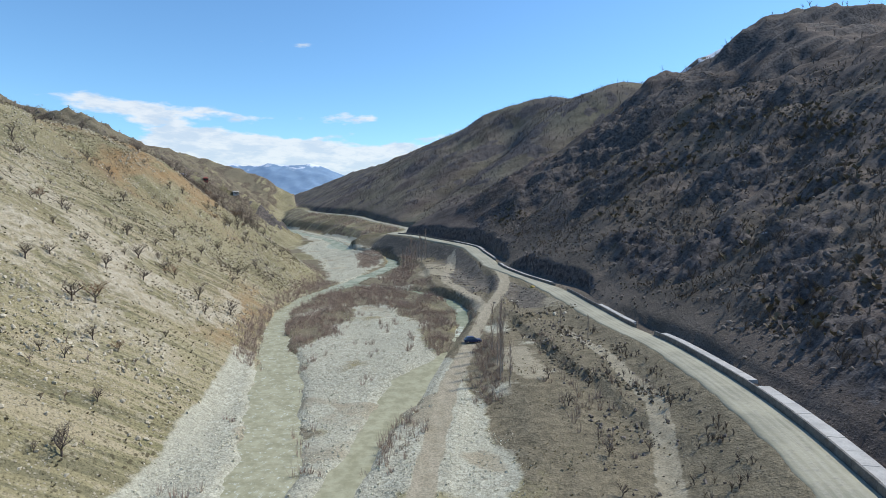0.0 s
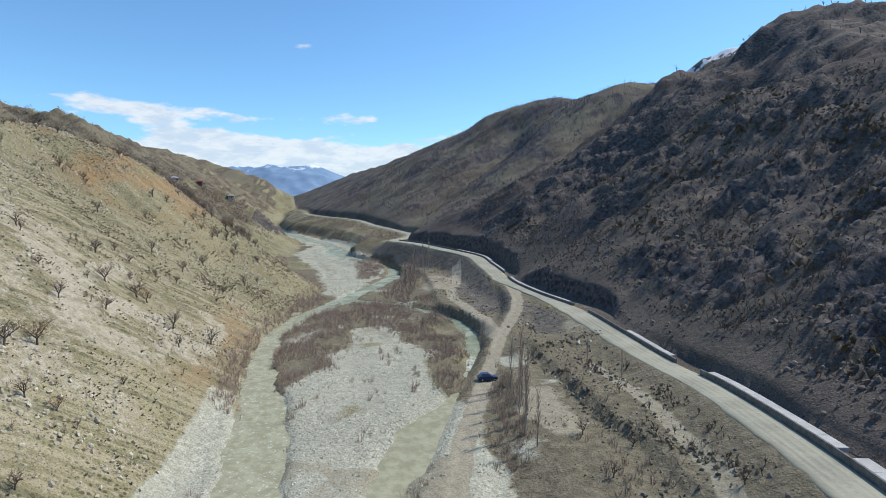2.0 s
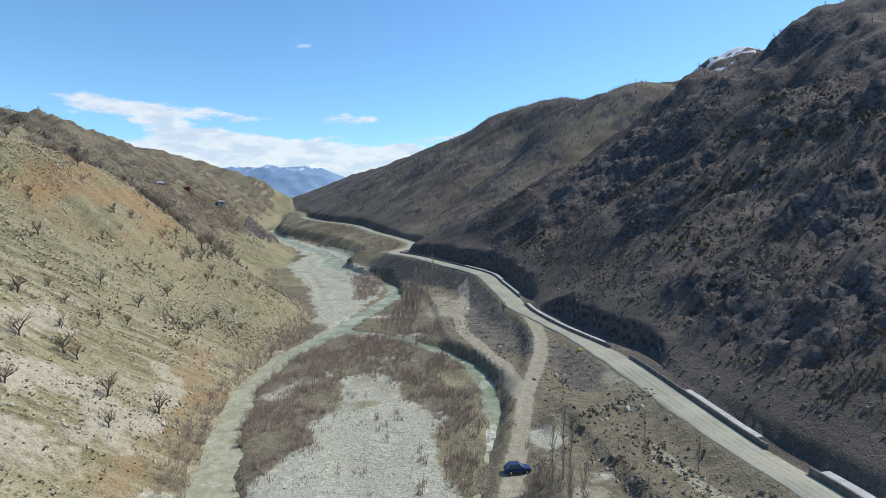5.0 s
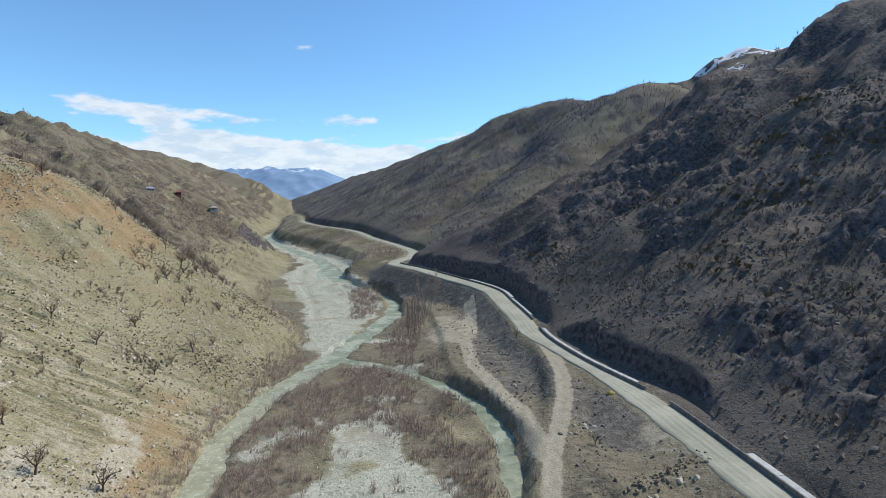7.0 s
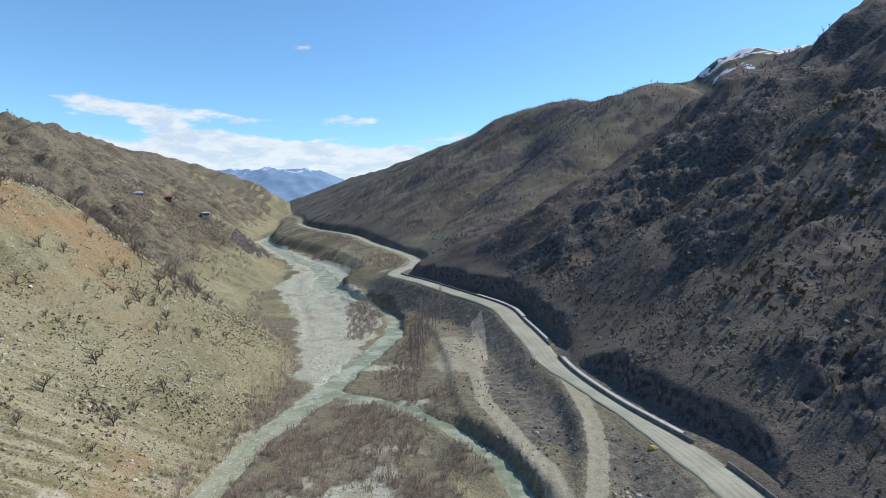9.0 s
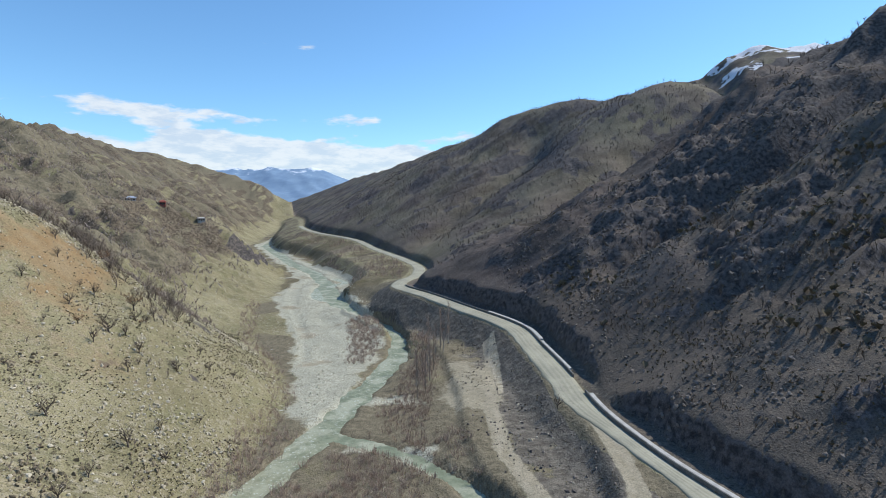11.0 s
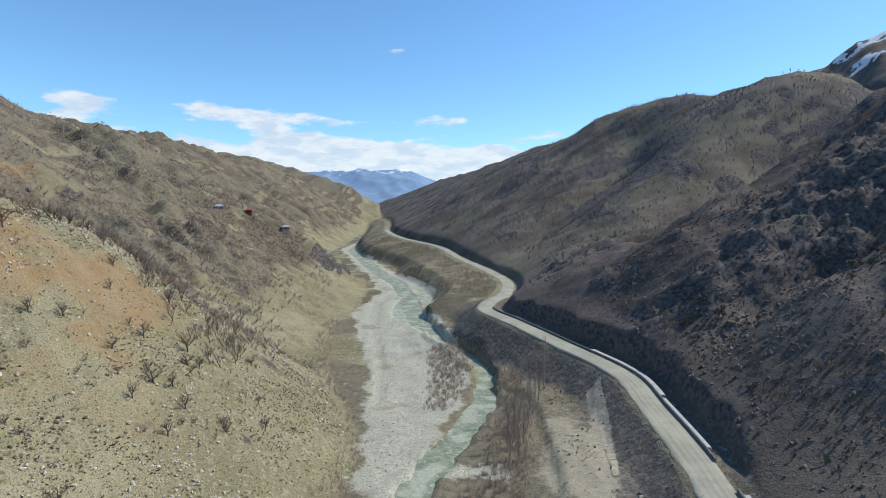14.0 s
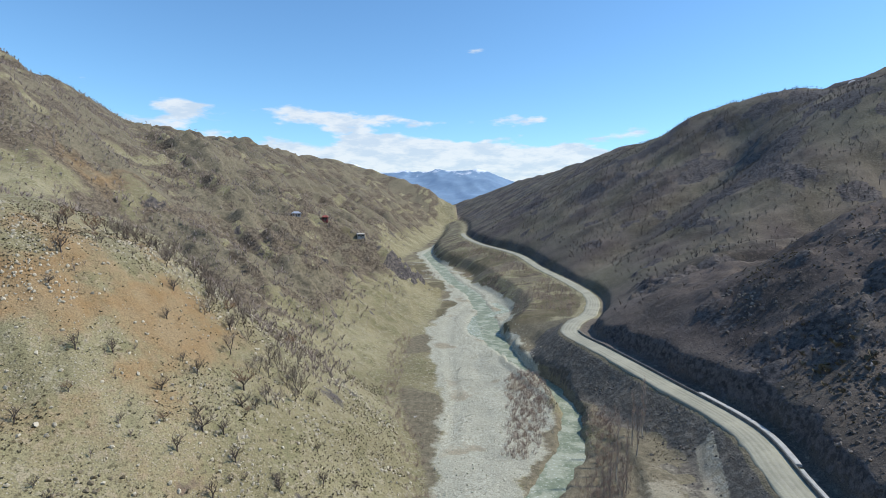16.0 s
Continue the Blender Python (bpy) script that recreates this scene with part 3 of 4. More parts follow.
gravel = np.maximum(gravel, np.exp(-(((X - 13) / 5)**2 + ((Y - 104) / 4)**2)) * (0.85 + N2))
earth = np.maximum(earth, step(370, 395, Y) * step(440, 425, Y) * step(-9, -10, D) * step(-45, -35, D))
grass = np.maximum(grass, np.exp(-(((X + 203) / 8)**2 + ((Y - 517) / 5)**2)))
dirt = np.maximum(dirt, 0.7 * np.exp(-(((X - 34) / 4.5)**2 + ((Y - 167) / 9)**2)) * (0.9 + N2))
dirt = np.maximum(dirt, 0.9 * np.exp(-(((X - 17) / 5)**2 + ((Y - 116) / 14)**2)) * (0.85 + N2))
clear = (1 - scree) * (1 - near(PALE_RAMP, X, Y, 0.8))
grass, earth = grass * clear, earth * clear
rut = np.zeros_like(X)
for line in (DIRT, TRACK):
    dist, half = to_line(line, X, Y)
    rut = np.maximum(rut, np.exp(-((dist - 0.45 * half) / 0.45)**2))
zones(ground, "zone_a", gravel, np.maximum(dirt, sand) * (1 - near(PALE_RAMP, X, Y, 0.8)), grass)
zones(ground, "zone_d", rut, scree, rock)
brush = step(20, 60, E_) * step(280, 380, Y) * (0.98 + 0.7 * N1 + 0.9 * N2)
brush = np.maximum(brush, near(FIELD_DARK, X, Y, 1.6) * (0.55 + N2))
brush = np.maximum(brush, step(-9, -10, D) * step(-22, -14, D + 3 * N3) * step(58, 70, Y) * step(150, 135, Y) * (0.6 + N2))
brush = np.maximum(brush, np.exp(-(((X - 28) / 7)**2 + ((Y - 90) / 11)**2)) * (0.42 + N2))
brush = np.maximum(brush, flat * step(430, 450, Y) * (0.25 + N2 + N1))
zones(ground, "zone_b", orange, pale, brush)
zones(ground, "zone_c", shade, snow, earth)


# ---- water ----
def ribbon(name, line, level, mat, label, clear, foamy):
    """A strip of water along a course, at the level that level(y) gives."""
    pts = []
    for (x0, y0, w0), (x1, y1, w1) in zip(line, line[1:]):
        k = max(2, int(math.hypot(x1 - x0, y1 - y0) / 4))
        pts += [(x0 + (x1 - x0) * j / k, y0 + (y1 - y0) * j / k, w0 + (w1 - w0) * j / k) for j in range(k)]
    pts = np.array(pts + [line[-1]], float)
    for _ in range(3):
        pts[1:-1] = (pts[:-2] + 2 * pts[1:-1] + pts[2:]) / 4
    tan = np.gradient(pts[:, :2], axis=0)
    tan /= np.linalg.norm(tan, axis=1)[:, None]
    nor = np.stack([-tan[:, 1], tan[:, 0]], 1)
    cross = np.linspace(-1, 1, 7)
    wid = pts[:, 2] + 1.9
    P = pts[:, None, :2] + nor[:, None] * (cross[None, :, None] * wid[:, None, None])
    zz = np.repeat(level(pts[:, 0], pts[:, 1])[:, None], 7, 1)
    verts = np.concatenate([P, zz[..., None]], -1).reshape(-1, 3)
    faces = [(i * 7 + j, i * 7 + j + 1, i * 7 + j + 8, i * 7 + j + 7) for i in range(len(pts) - 1) for j in range(6)]
    me = bpy.data.meshes.new(name)
    me.from_pydata(verts.tolist(), [], faces)
    me.polygons.foreach_set("use_smooth", np.ones(len(faces), bool))
    me.materials.append(mat)
    ob = tagged(new(name, me), label, "river", kind="structure")
    zones(ob, "zone_w", np.repeat(clear(pts[:, 1]), 7), np.repeat(foamy(pts[:, 1]), 7), np.zeros(len(verts)))
    return ob


def water_level(x, y):
    return curve(FLOOR_Z, y) - 0.55


ribbon("water", MAIN, water_level, WATER, "shallow murky to turquoise mountain river", lambda y: step(170, 260, y), lambda y: 0.3 + 0 * y)
ribbon("water_branch", BRANCH, water_level, WATER, "narrow side stream beside the gravel bar", lambda y: step(130, 180, y), lambda y: 0.7 * np.exp(-((y - 150) / 8)**2))
ribbon("water_braid", BRAID, water_level, WATER, "thin braided stream on gravel", lambda y: 1 + 0 * y, lambda y: 0.5 + 0 * y)


# ---- road ----
def sweep(name, profile, ys, mat, parent=None):
    """A strip along the road's hillside edge; profile: (offset to the right, height above the road)."""
    xr, zr = curve(ROAD_X, ys), curve(ROAD_Z, ys)
    run = (curve(ROAD_X, ys + 4) - curve(ROAD_X, ys - 4)) / 8
    c = 1 / np.sqrt(1 + run**2)
    verts, k = [], len(profile)
    for x, y, z, s, r, wide in zip(xr, ys, zr, c, run, curve(ROAD_W, ys) / 8.2):
        rag = 0.5 * perlin(y / 7, 0.5) + 0.3 * perlin(y / 2.3, 3.5)
        verts += [(x + (o * wide + (rag if o < -7.5 else 0)) * s, y - o * wide * s * r, z + h) for o, h in profile]
    faces = [(i * k + j, i * k + j + 1, i * k + j + 1 + k, i * k + j + k) for i in range(len(ys) - 1) for j in range(k - 1)]
    me = bpy.data.meshes.new(name)
    me.from_pydata(verts, [], faces)
    me.materials.append(mat)
    me.polygons.foreach_set("use_smooth", np.ones(len(faces), bool))
    ob = new(name, me)
    ob.parent = parent
    return ob


ROAD_EDGE = [(-8.2, -0.6), (-7.9, 0.02), (-7.2, 0.1), (-5.8, 0.16), (-4.3, 0.2), (-3, 0.18), (-1.5, 0.15), (-0.4, 0.1), (-0.1, -0.1)]
ROAD_YS = np.arange(-60, 1000, 2.0)
road = sweep("road", ROAD_EDGE, ROAD_YS, ROADM)
tagged(road, "unpaved grey-green gravel road under construction", "road", kind="structure")
zones(road, "zone_r", *[np.tile([-o / 8.2 for o, _ in ROAD_EDGE], len(ROAD_YS))] * 3)


# ---- things: helpers ----
class Soup:
    """Vertices and faces gathered in plain lists."""

    def __init__(self):
        self.v, self.f = [], []

    def tube(self, p, q, r0, r1, sides=3):
        p, q = Vector(p), Vector(q)
        d = q - p
        u = d.orthogonal().normalized()
        w = d.cross(u).normalized()
        n = len(self.v)
        for c, r in ((p, r0), (q, r1)):
            for k in range(sides):
                a = 2 * math.pi * k / sides
                self.v.append(tuple(c + (u * math.cos(a) + w * math.sin(a)) * r))
        for k in range(sides):
            self.f.append((n + k, n + (k + 1) % sides, n + sides + (k + 1) % sides, n + sides + k))

    def spike(self, p, q, r):
        """A stem that runs out to a point."""
        p, q = Vector(p), Vector(q)
        u = (q - p).orthogonal().normalized()
        w = (q - p).cross(u).normalized()
        n = len(self.v)
        self.v += [tuple(p + (u * c + w * s) * r) for c, s in ((1, 0), (-.5, .866), (-.5, -.866))] + [tuple(q)]
        self.f += [(n, n + 1, n + 3), (n + 1, n + 2, n + 3), (n + 2, n, n + 3)]

    def add(self, verts, faces):
        n = len(self.v)
        self.v += [tuple(p) for p in verts]
        self.f += [tuple(n + i for i in f) for f in faces]

    def mesh(self, name, mat, smooth=False):
        me = bpy.data.meshes.new(name)
        me.from_pydata(self.v, [], self.f)
        me.materials.append(mat)
        if smooth:
            me.polygons.foreach_set("use_smooth", np.ones(len(me.polygons), bool))
        return me


def part(name, soup, mat, parent, label="", smooth=False):
    ob = new(name, soup.mesh(name, mat, smooth))
    ob.parent = parent
    if label:
        ob["label"] = label
    return ob


def height_at(x, y):
    return ground_height(np.asarray(x, float), np.asarray(y, float))


def varied(name, lo, hi, rough=0.9, size=2.0):
    """A surface whose tone differs from piece to piece and within each."""
    m, t, p = material(name)
    g = node(t, "ShaderNodeNewGeometry")
    rnd = maths(t, "FRACT", maths(t, "ADD", g.outputs["Random Per Island"], node(t, "ShaderNodeObjectInfo").outputs["Random"]))
    n = grain(t, g.outputs["Position"], size, 3)
    f = maths(t, "ADD", maths(t, "MULTIPLY", rnd, 0.7), maths(t, "MULTIPLY", ramp(t, n, 0.3, 0.7), 0.3))
    t.links.new(blend(t, f, lo, hi), p.inputs["Base Color"])
    p.inputs["Roughness"].default_value, p.inputs["Specular IOR Level"].default_value = rough, 0.2
    return m


BARK = varied("bark", (0.075, 0.06, 0.05), (0.15, 0.125, 0.105))
TWIG = varied("twig", (0.15, 0.12, 0.098), (0.29, 0.235, 0.19))
OAK_TWIG = varied("oak_twig", (0.10, 0.08, 0.063), (0.21, 0.168, 0.13))
WOODS_TWIG = varied("woods_twig", (0.19, 0.155, 0.13), (0.35, 0.295, 0.25))
FAR_TWIG = varied("far_twig", (0.10, 0.082, 0.07), (0.20, 0.165, 0.14))
PALE_BARK = varied("pale_bark", (0.24, 0.22, 0.19), (0.42, 0.39, 0.34))
RUST_TWIG = varied("rust_twig", (0.20, 0.12, 0.075), (0.30, 0.19, 0.12))
WILLOW = varied("willow_stem", (0.23, 0.175, 0.14), (0.42, 0.335, 0.28))
DRY_GRASS = varied("dry_grass", (0.20, 0.17, 0.10), (0.36, 0.31, 0.20))
SCRUB = varied("scrub_leaf", (0.085, 0.072, 0.046), (0.20, 0.168, 0.11))
STONE = varied("stone", (0.34, 0.30, 0.22), (0.62, 0.56, 0.43), 0.9, 3.0)
COBBLE = varied("cobble", (0.40, 0.38, 0.28), (0.70, 0.67, 0.53), 0.9, 3.0)
BROWNSTONE = varied("brown_stone", (0.11, 0.09, 0.06), (0.31, 0.26, 0.175), 0.9, 3.0)
DARKSTONE = varied("dark_stone", (0.075, 0.065, 0.057), (0.27, 0.235, 0.2), 0.9, 3.0)


# ---- bare trees ----
def grow(rng, wood, twigs, p, d, length, r, level, deepest, up):
    """One limb as bent pieces, with its side limbs."""
    pieces = (3, 2, 2, 1)[level]
    for k in range(pieces):
        d = (d + Vector((rng.uniform(-.3, .3), rng.uniform(-.3, .3), rng.uniform(-.1, .25) + 0.2 * up))).normalized()
        q = p + d * (length / pieces)
        r1 = max(r * 0.74, 0.018)
        if level == deepest:
            twigs.spike(p, q, r * 1.25)
        else:
            (wood if level < 2 else twigs).tube(p, q, r, r1, 5 if level == 0 else 3)
        if level < deepest:
            for _ in range((2, 2, 1, 1)[level] + (rng.random() < 0.35)):
                a = rng.uniform(0, 6.283)
                side = Vector((math.cos(a), math.sin(a), rng.uniform(0.0, 0.7) + up)).normalized()
                grow(rng, wood, twigs, p.lerp(q, rng.uniform(0.4, 1)), (d * 0.6 + side).normalized(), length * rng.uniform(0.5, 0.75), max(r1 * 0.65, 0.022), level + 1, deepest, up)
        p, r = q, r1


def bare_tree(seed, tall, label, twig_mat, up=0.0, deepest=3):
    rng = random.Random(seed)
    ob = new("bare_tree")
    limbs, twigs, stub = Soup(), Soup(), Soup()
    lean = Vector((rng.uniform(-.3, .3), rng.uniform(-.3, .3), 1)).normalized()
    fork = lean * tall * 0.2
    stub.tube((0, 0, -0.5), fork, tall * 0.036, tall * 0.026, 6)
    count = 2 if up else rng.choice((3, 4))
    for k in range(count):
        a = 6.283 * k / count + rng.uniform(-.5, .5)
        out = Vector((math.cos(a), math.sin(a), rng.uniform(0.7, 1.3) + 2 * up)).normalized()
        grow(rng, limbs, twigs, fork, out, tall * (0.62 if up else 0.42), tall * (0.02 if deepest > 2 else 0.024), 0, deepest, up)
    part("trunk", stub, BARK, ob)
    part("limb", limbs, BARK, ob)
    part("crown", twigs, twig_mat, ob, "crown of fine leafless twigs")
    return tagged(ob, label, "tree")


def poplar(seed, tall, label):
    """A straight stem with steep thin side limbs all the way up."""
    rng = random.Random(seed)
    ob = new("poplar")
    stub, limbs, twigs = Soup(), Soup(), Soup()
    p = Vector((0, 0, -0.5))
    for k in range(6):
        q = Vector((rng.uniform(-.12, .12), rng.uniform(-.12, .12), tall * (k + 1) / 6.4))
        r0, r1 = [max(0.03, tall * 0.012 * (1 - (k + j) / 6.5)) for j in (0, 1)]
        if k == 0:
            stub.v += [(p.x + r0 * math.cos(1.2566 * j), p.y + r0 * math.sin(1.2566 * j), p.z) for j in range(5)]
        stub.v += [(q.x + r1 * math.cos(1.2566 * j), q.y + r1 * math.sin(1.2566 * j), q.z) for j in range(5)]
        stub.f += [(5 * k + j, 5 * k + (j + 1) % 5, 5 * k + 5 + (j + 1) % 5, 5 * k + 5 + j) for j in range(5)]
        for _ in range(7 if k else 3):
            a, s = rng.uniform(0, 6.283), p.lerp(q, rng.random())
            e = s + Vector((math.cos(a) * .3, math.sin(a) * .3, 1)).normalized() * tall * rng.uniform(.1, .24)
            limbs.spike(s, e, 0.045)
            for _ in range(5):
                u = s.lerp(e, rng.uniform(.2, 1))
                twigs.spike(u, u + Vector((rng.uniform(-.5, .5), rng.uniform(-.5, .5), 1)).normalized() * tall * rng.uniform(.05, .12), 0.026)
        p = q
    part("trunk", stub, PALE_BARK, ob)
    part("limb", limbs, WILLOW, ob)
    part("crown", twigs, WILLOW, ob, "thin haze of leafless twigs")
    return tagged(ob, label, "tree")


def put(ob, x, y, size=1.0, turn=0.0, sink=0.1):
    """A copy of a thing on the ground."""
    z = float(height_at([x], [y])[0])
    return copy_thing(ob, Matrix.Translation((x, y, z - sink)) @ Matrix.Rotation(turn, 4, "Z") @ Matrix.Scale(size, 4))


def retire(obs):
    for ob in obs:
        for o in (*ob.children_recursive, ob):
            bpy.data.objects.remove(o)


RND = random.Random(11)
oaks = [bare_tree(s, 4.6, "small bare twisted oak on the dry slope", OAK_TWIG, 0.0, 2) for s in (1, 2, 3, 4, 5)]
rusty = [bare_tree(s, 5.2, "small oak with rusty dead leaves", RUST_TWIG) for s in (8, 9)]
grove = [bare_tree(s, 5.0, "grey leafless tree in the gully grove", TWIG, 0.25) for s in (14, 15, 16)]
poplars = [poplar(s, 13.0, "tall slender leafless poplar by the river") for s in (21, 22, 23)]


def scatter(count, x0, x1, y0, y1, keep, rng, tries=60):
    """Random places in a stretch of the plan, kept with the chance that keep(x, y) gives."""
    n = count * tries
    xs, ys = np.array([rng.uniform(x0, x1) for _ in range(n)]), np.array([rng.uniform(y0, y1) for _ in range(n)])
    ok = keep(xs, ys) > np.array([rng.random() for _ in range(n)])
    return list(zip(xs[ok][:count].tolist(), ys[ok][:count].tolist()))


def on_left(x, y):
    e = curve(FOOT_X, y) - x
    return step(4, 14, e) * (0.35 + step(-0.1, 0.5, fbm(x, y, 35, 3)))


def on_right(x, y):
    d, _ = road_frame(x, y)
    return step(7, 14, d) * (0.25 + step(0.0, 0.5, fbm(x + 90, y, 40, 3)))


for x, y in scatter(150, -175, -44, 62, 330, on_left, RND) + scatter(35, -165, -75, 195, 300, on_left, RND):
    kind = rusty[RND.randrange(2)] if RND.random() < 0.1 else oaks[RND.randrange(5)]
    put(kind, x, y, 0.45 + 0.85 * RND.random()**1.4, RND.uniform(0, 6.28))["group"] = "trees on the sunny slope"
for x, y in scatter(60, -160, -88, 255, 312, lambda x, y: np.exp(-((y - 0.25 * (-x - 100) - 272) / 9)**2), RND):
    put(grove[RND.randrange(3)], x, y, RND.uniform(0.55, 1.0), RND.uniform(0, 6.28))["group"] = "trees in the gully grove"
for x, y in scatter(55, 40, 150, 80, 330, on_right, RND):
    put(oaks[RND.randrange(5)], x, y, RND.uniform(0.6, 1.3), RND.uniform(0, 6.28))["group"] = "trees on the shady slope"
for x, y, s in ((-19, 262, .8), (-17, 268, 1), (-20, 272, .9), (-16, 276, 1.1), (-18.5, 281, 1), (-15, 285, .9), (-17, 291, 1.15), (-14.5, 297, 1), (-12, 303, 1.1), (-13, 309, 1.2), (-10, 315, 1.1),
                (11.5, 108, .95), (12.5, 113, 1.05), (11.8, 117, .9), (13, 122, 1.05), (11.5, 127, .8), (14, 131, .95), (13, 104, .8), (35, 131, .4), (31, 143, .35)):
    put(poplars[RND.randrange(3)], x, y, s * RND.uniform(0.85, 1.1), RND.uniform(0, 6.28))["group"] = "poplars on the valley floor"
for x, y in scatter(14, 18, 40, 62, 190, lambda x, y: step(-11, -13, road_frame(x, y)[0]) * (1 - near(DIRT, x, y, 2)), RND):
    put(oaks[RND.randrange(5)], x, y, RND.uniform(0.4, 0.8), RND.uniform(0, 6.28))["group"] = "trees on the terraces"
put(oaks[1], 16.2, 237, 0.95, 1.0)["group"] = "trees on the terraces"
for k, (x, y) in enumerate([(-66.7, 104.5), (-78.9, 110.2), (-50.4, 78.2), (-83.5, 128.7), (-81.2, 139.9), (-48.4, 67.8), (-69.5, 255.1), (-73.5, 249.3), (-77.1, 239.6), (-105.1, 246.9), (-114.6, 253.0), (-82.1, 170.2), (-65.0, 210.0)]):
    put(rusty[0] if k == 0 else oaks[k % 5], x, y, 1.1 if k == 0 else RND.uniform(0.6, 0.9), 2.1 * k)["group"] = "trees on the sunny slope"
retire(oaks + rusty + poplars + grove)
small_left = scatter(700, -185, -44, 60, 345, on_left, RND, 20)


# ---- woods and scrub that nobody could count ----
def simple_tree(soup, rng, x, y, z, tall, limbs, thick=1.0):
    p = Vector((x, y, z - 0.2))
    top = p + Vector((rng.uniform(-.15, .15), rng.uniform(-.15, .15), 0.45)) * tall
    soup.tube(p, top, tall * 0.035, tall * 0.022)
    for _ in range(limbs):
        a, s = rng.uniform(0, 6.283), p.lerp(top, rng.uniform(0.45, 1))
        e = s + Vector((math.cos(a) * rng.uniform(.1, .42), math.sin(a) * rng.uniform(.1, .42), rng.uniform(.15, .55))) * tall
        soup.spike(s, e, tall * 0.017 * thick)


def wood_stuff(name, label, places, lo, hi, limbs, mat, seed, thick=1.0):
    rng, soup = random.Random(seed), Soup()
    zs = height_at([p[0] for p in places], [p[1] for p in places])
    for (x, y), z in zip(places, zs):
        simple_tree(soup, rng, x, y, float(z), rng.uniform(lo, hi), limbs, thick)
    return tagged(new(name, soup.mesh(name, mat)), label, "scrub", kind="stuff")


far_left = scatter(19000, -560, -80, 285, 1200, lambda x, y: step(12, 30, curve(FOOT_X, y) - x) * (0.2 + step(-0.2, 0.4, fbm(x, y, 80, 3))), RND, 8)
wood_stuff("bare_woods", "grey-brown leafless woods on far slope", far_left, 1.8, 4.2, 5, WOODS_TWIG, 31, 3.4)
wood_stuff("slope_shrubs", "small leafless shrubs on dry slope", small_left, 0.9, 2.6, 12, TWIG, 33)
near_right = scatter(2800, 20, 150, 62, 340, lambda x, y: step(10, 15, road_frame(x, y)[0]) * (0.25 + 0.6 * step(170, 140, y) + step(-.1, 0.4, fbm(x + 90, y, 26, 3))), RND, 12)
wood_stuff("shady_shrubs", "dense grey leafless shrubs on the shady slope", near_right, 1.2, 3.4, 14, OAK_TWIG, 34)
far_right = scatter(6500, -200, 420, 90, 1300, lambda x, y: step(10, 25, road_frame(x, y)[0]) * (0.15 + step(-0.1, 0.5, fbm(x, y, 70, 3))), RND, 8)
far_right += scatter(7000, -120, 330, 440, 1150, lambda x, y: step(12, 30, road_frame(x, y)[0]) * (0.3 + step(-0.2, 0.4, fbm(x, y, 45, 3))), RND, 6)
wood_stuff("burnt_scrub", "dark leafless scrub on the shady slope", far_right, 1.6, 4.2, 5, FAR_TWIG, 32, 2.6)


def thicket_at(x, y):
    d, _ = road_frame(x, y)
    e = curve(FOOT_X, y) - x
    bed = np.maximum(near(BED, x, y, 3), 0)
    isle = step(122, 134, y) * step(240, 232, y) * step(1.5, -2, e) * step(-30, -33, d) * (1 - bed)
    isle = isle * step(0.05, 0.6, 0.5 + fbm(x, y, 16, 3)) * step(14, 8, x)
    strip = near([(-22, 245, 6), (-20, 275, 5), (-18, 300, 4), (-22, 330, 3)], x, y, 3) + near([(-42, 300, 3), (-44, 340, 7), (-50, 362, 6)], x, y, 3)
    bank = step(-6, -2, e) * step(5, 1, e) * step(112, 126, y) * step(430, 400, y) * (0.3 + 0.5 * step(250, 225, y))
    tail = near([(-8, 92, 4), (-7, 84, 4), (-9, 74, 2)], x, y, 2) * 0.5 + near([(8, 100, 2), (10, 112, 3), (11, 130, 3)], x, y, 2)
    meadow = near([(28, 76, 6), (28, 88, 7), (26, 100, 5), (24, 110, 3)], x, y, 3) * 0.35 * step(-.1, .35, fbm(x, y, 9, 3)) + near(FIELD_DARK, x, y, 1) * 0.12
    water = np.maximum(near(MAIN, x, y, 1), np.maximum(near(BRANCH, x, y, 1), near(DIRT, x, y, 1)))
    spots = step(0.42, 0.55, fbm(x + 40, y, 7, 2)) * bed * 0.5
    return np.clip(isle + strip + bank + tail + meadow + spots, 0, 1) * (1 - water)


def willow_stuff(name, label, places, lo, hi, stems, mat, seed):
    rng, soup = random.Random(seed), Soup()
    zs = height_at([p[0] for p in places], [p[1] for p in places])
    for (x, y), z in zip(places, zs):
        tall = rng.uniform(lo, hi)
        for _ in range(stems):
            a, w = rng.uniform(0, 6.283), rng.uniform(0, 0.5)
            p = Vector((x + math.cos(a) * 0.25, y + math.sin(a) * 0.25, z - 0.1))
            q = p + Vector((math.cos(a) * w, math.sin(a) * w, 1)) * tall * rng.uniform(0.5, 1)
            soup.spike(p, q, 0.034)
    return tagged(new(name, soup.mesh(name, mat)), label, "shrubs", kind="stuff")


willow_stuff("willow_thicket", "dense reddish-grey leafless willow thicket on the river island", scatter(4400, -125, 40, 60, 430, thicket_at, RND, 12), 1.0, 3.2, 11, WILLOW, 41)
far_thick = scatter(900, -200, -20, 430, 900, lambda x, y: step(-10, -14, road_frame(x, y)[0]) * step(-18, -28, curve(FOOT_X, y) - x) * (1 - near(BED2, x, y, 4)) * step(-.1, .3, fbm(x, y, 40, 2)), RND, 10)
willow_stuff("far_thicket", "brown leafless thicket on the far flats", far_thick, 3, 6, 7, WILLOW, 42)


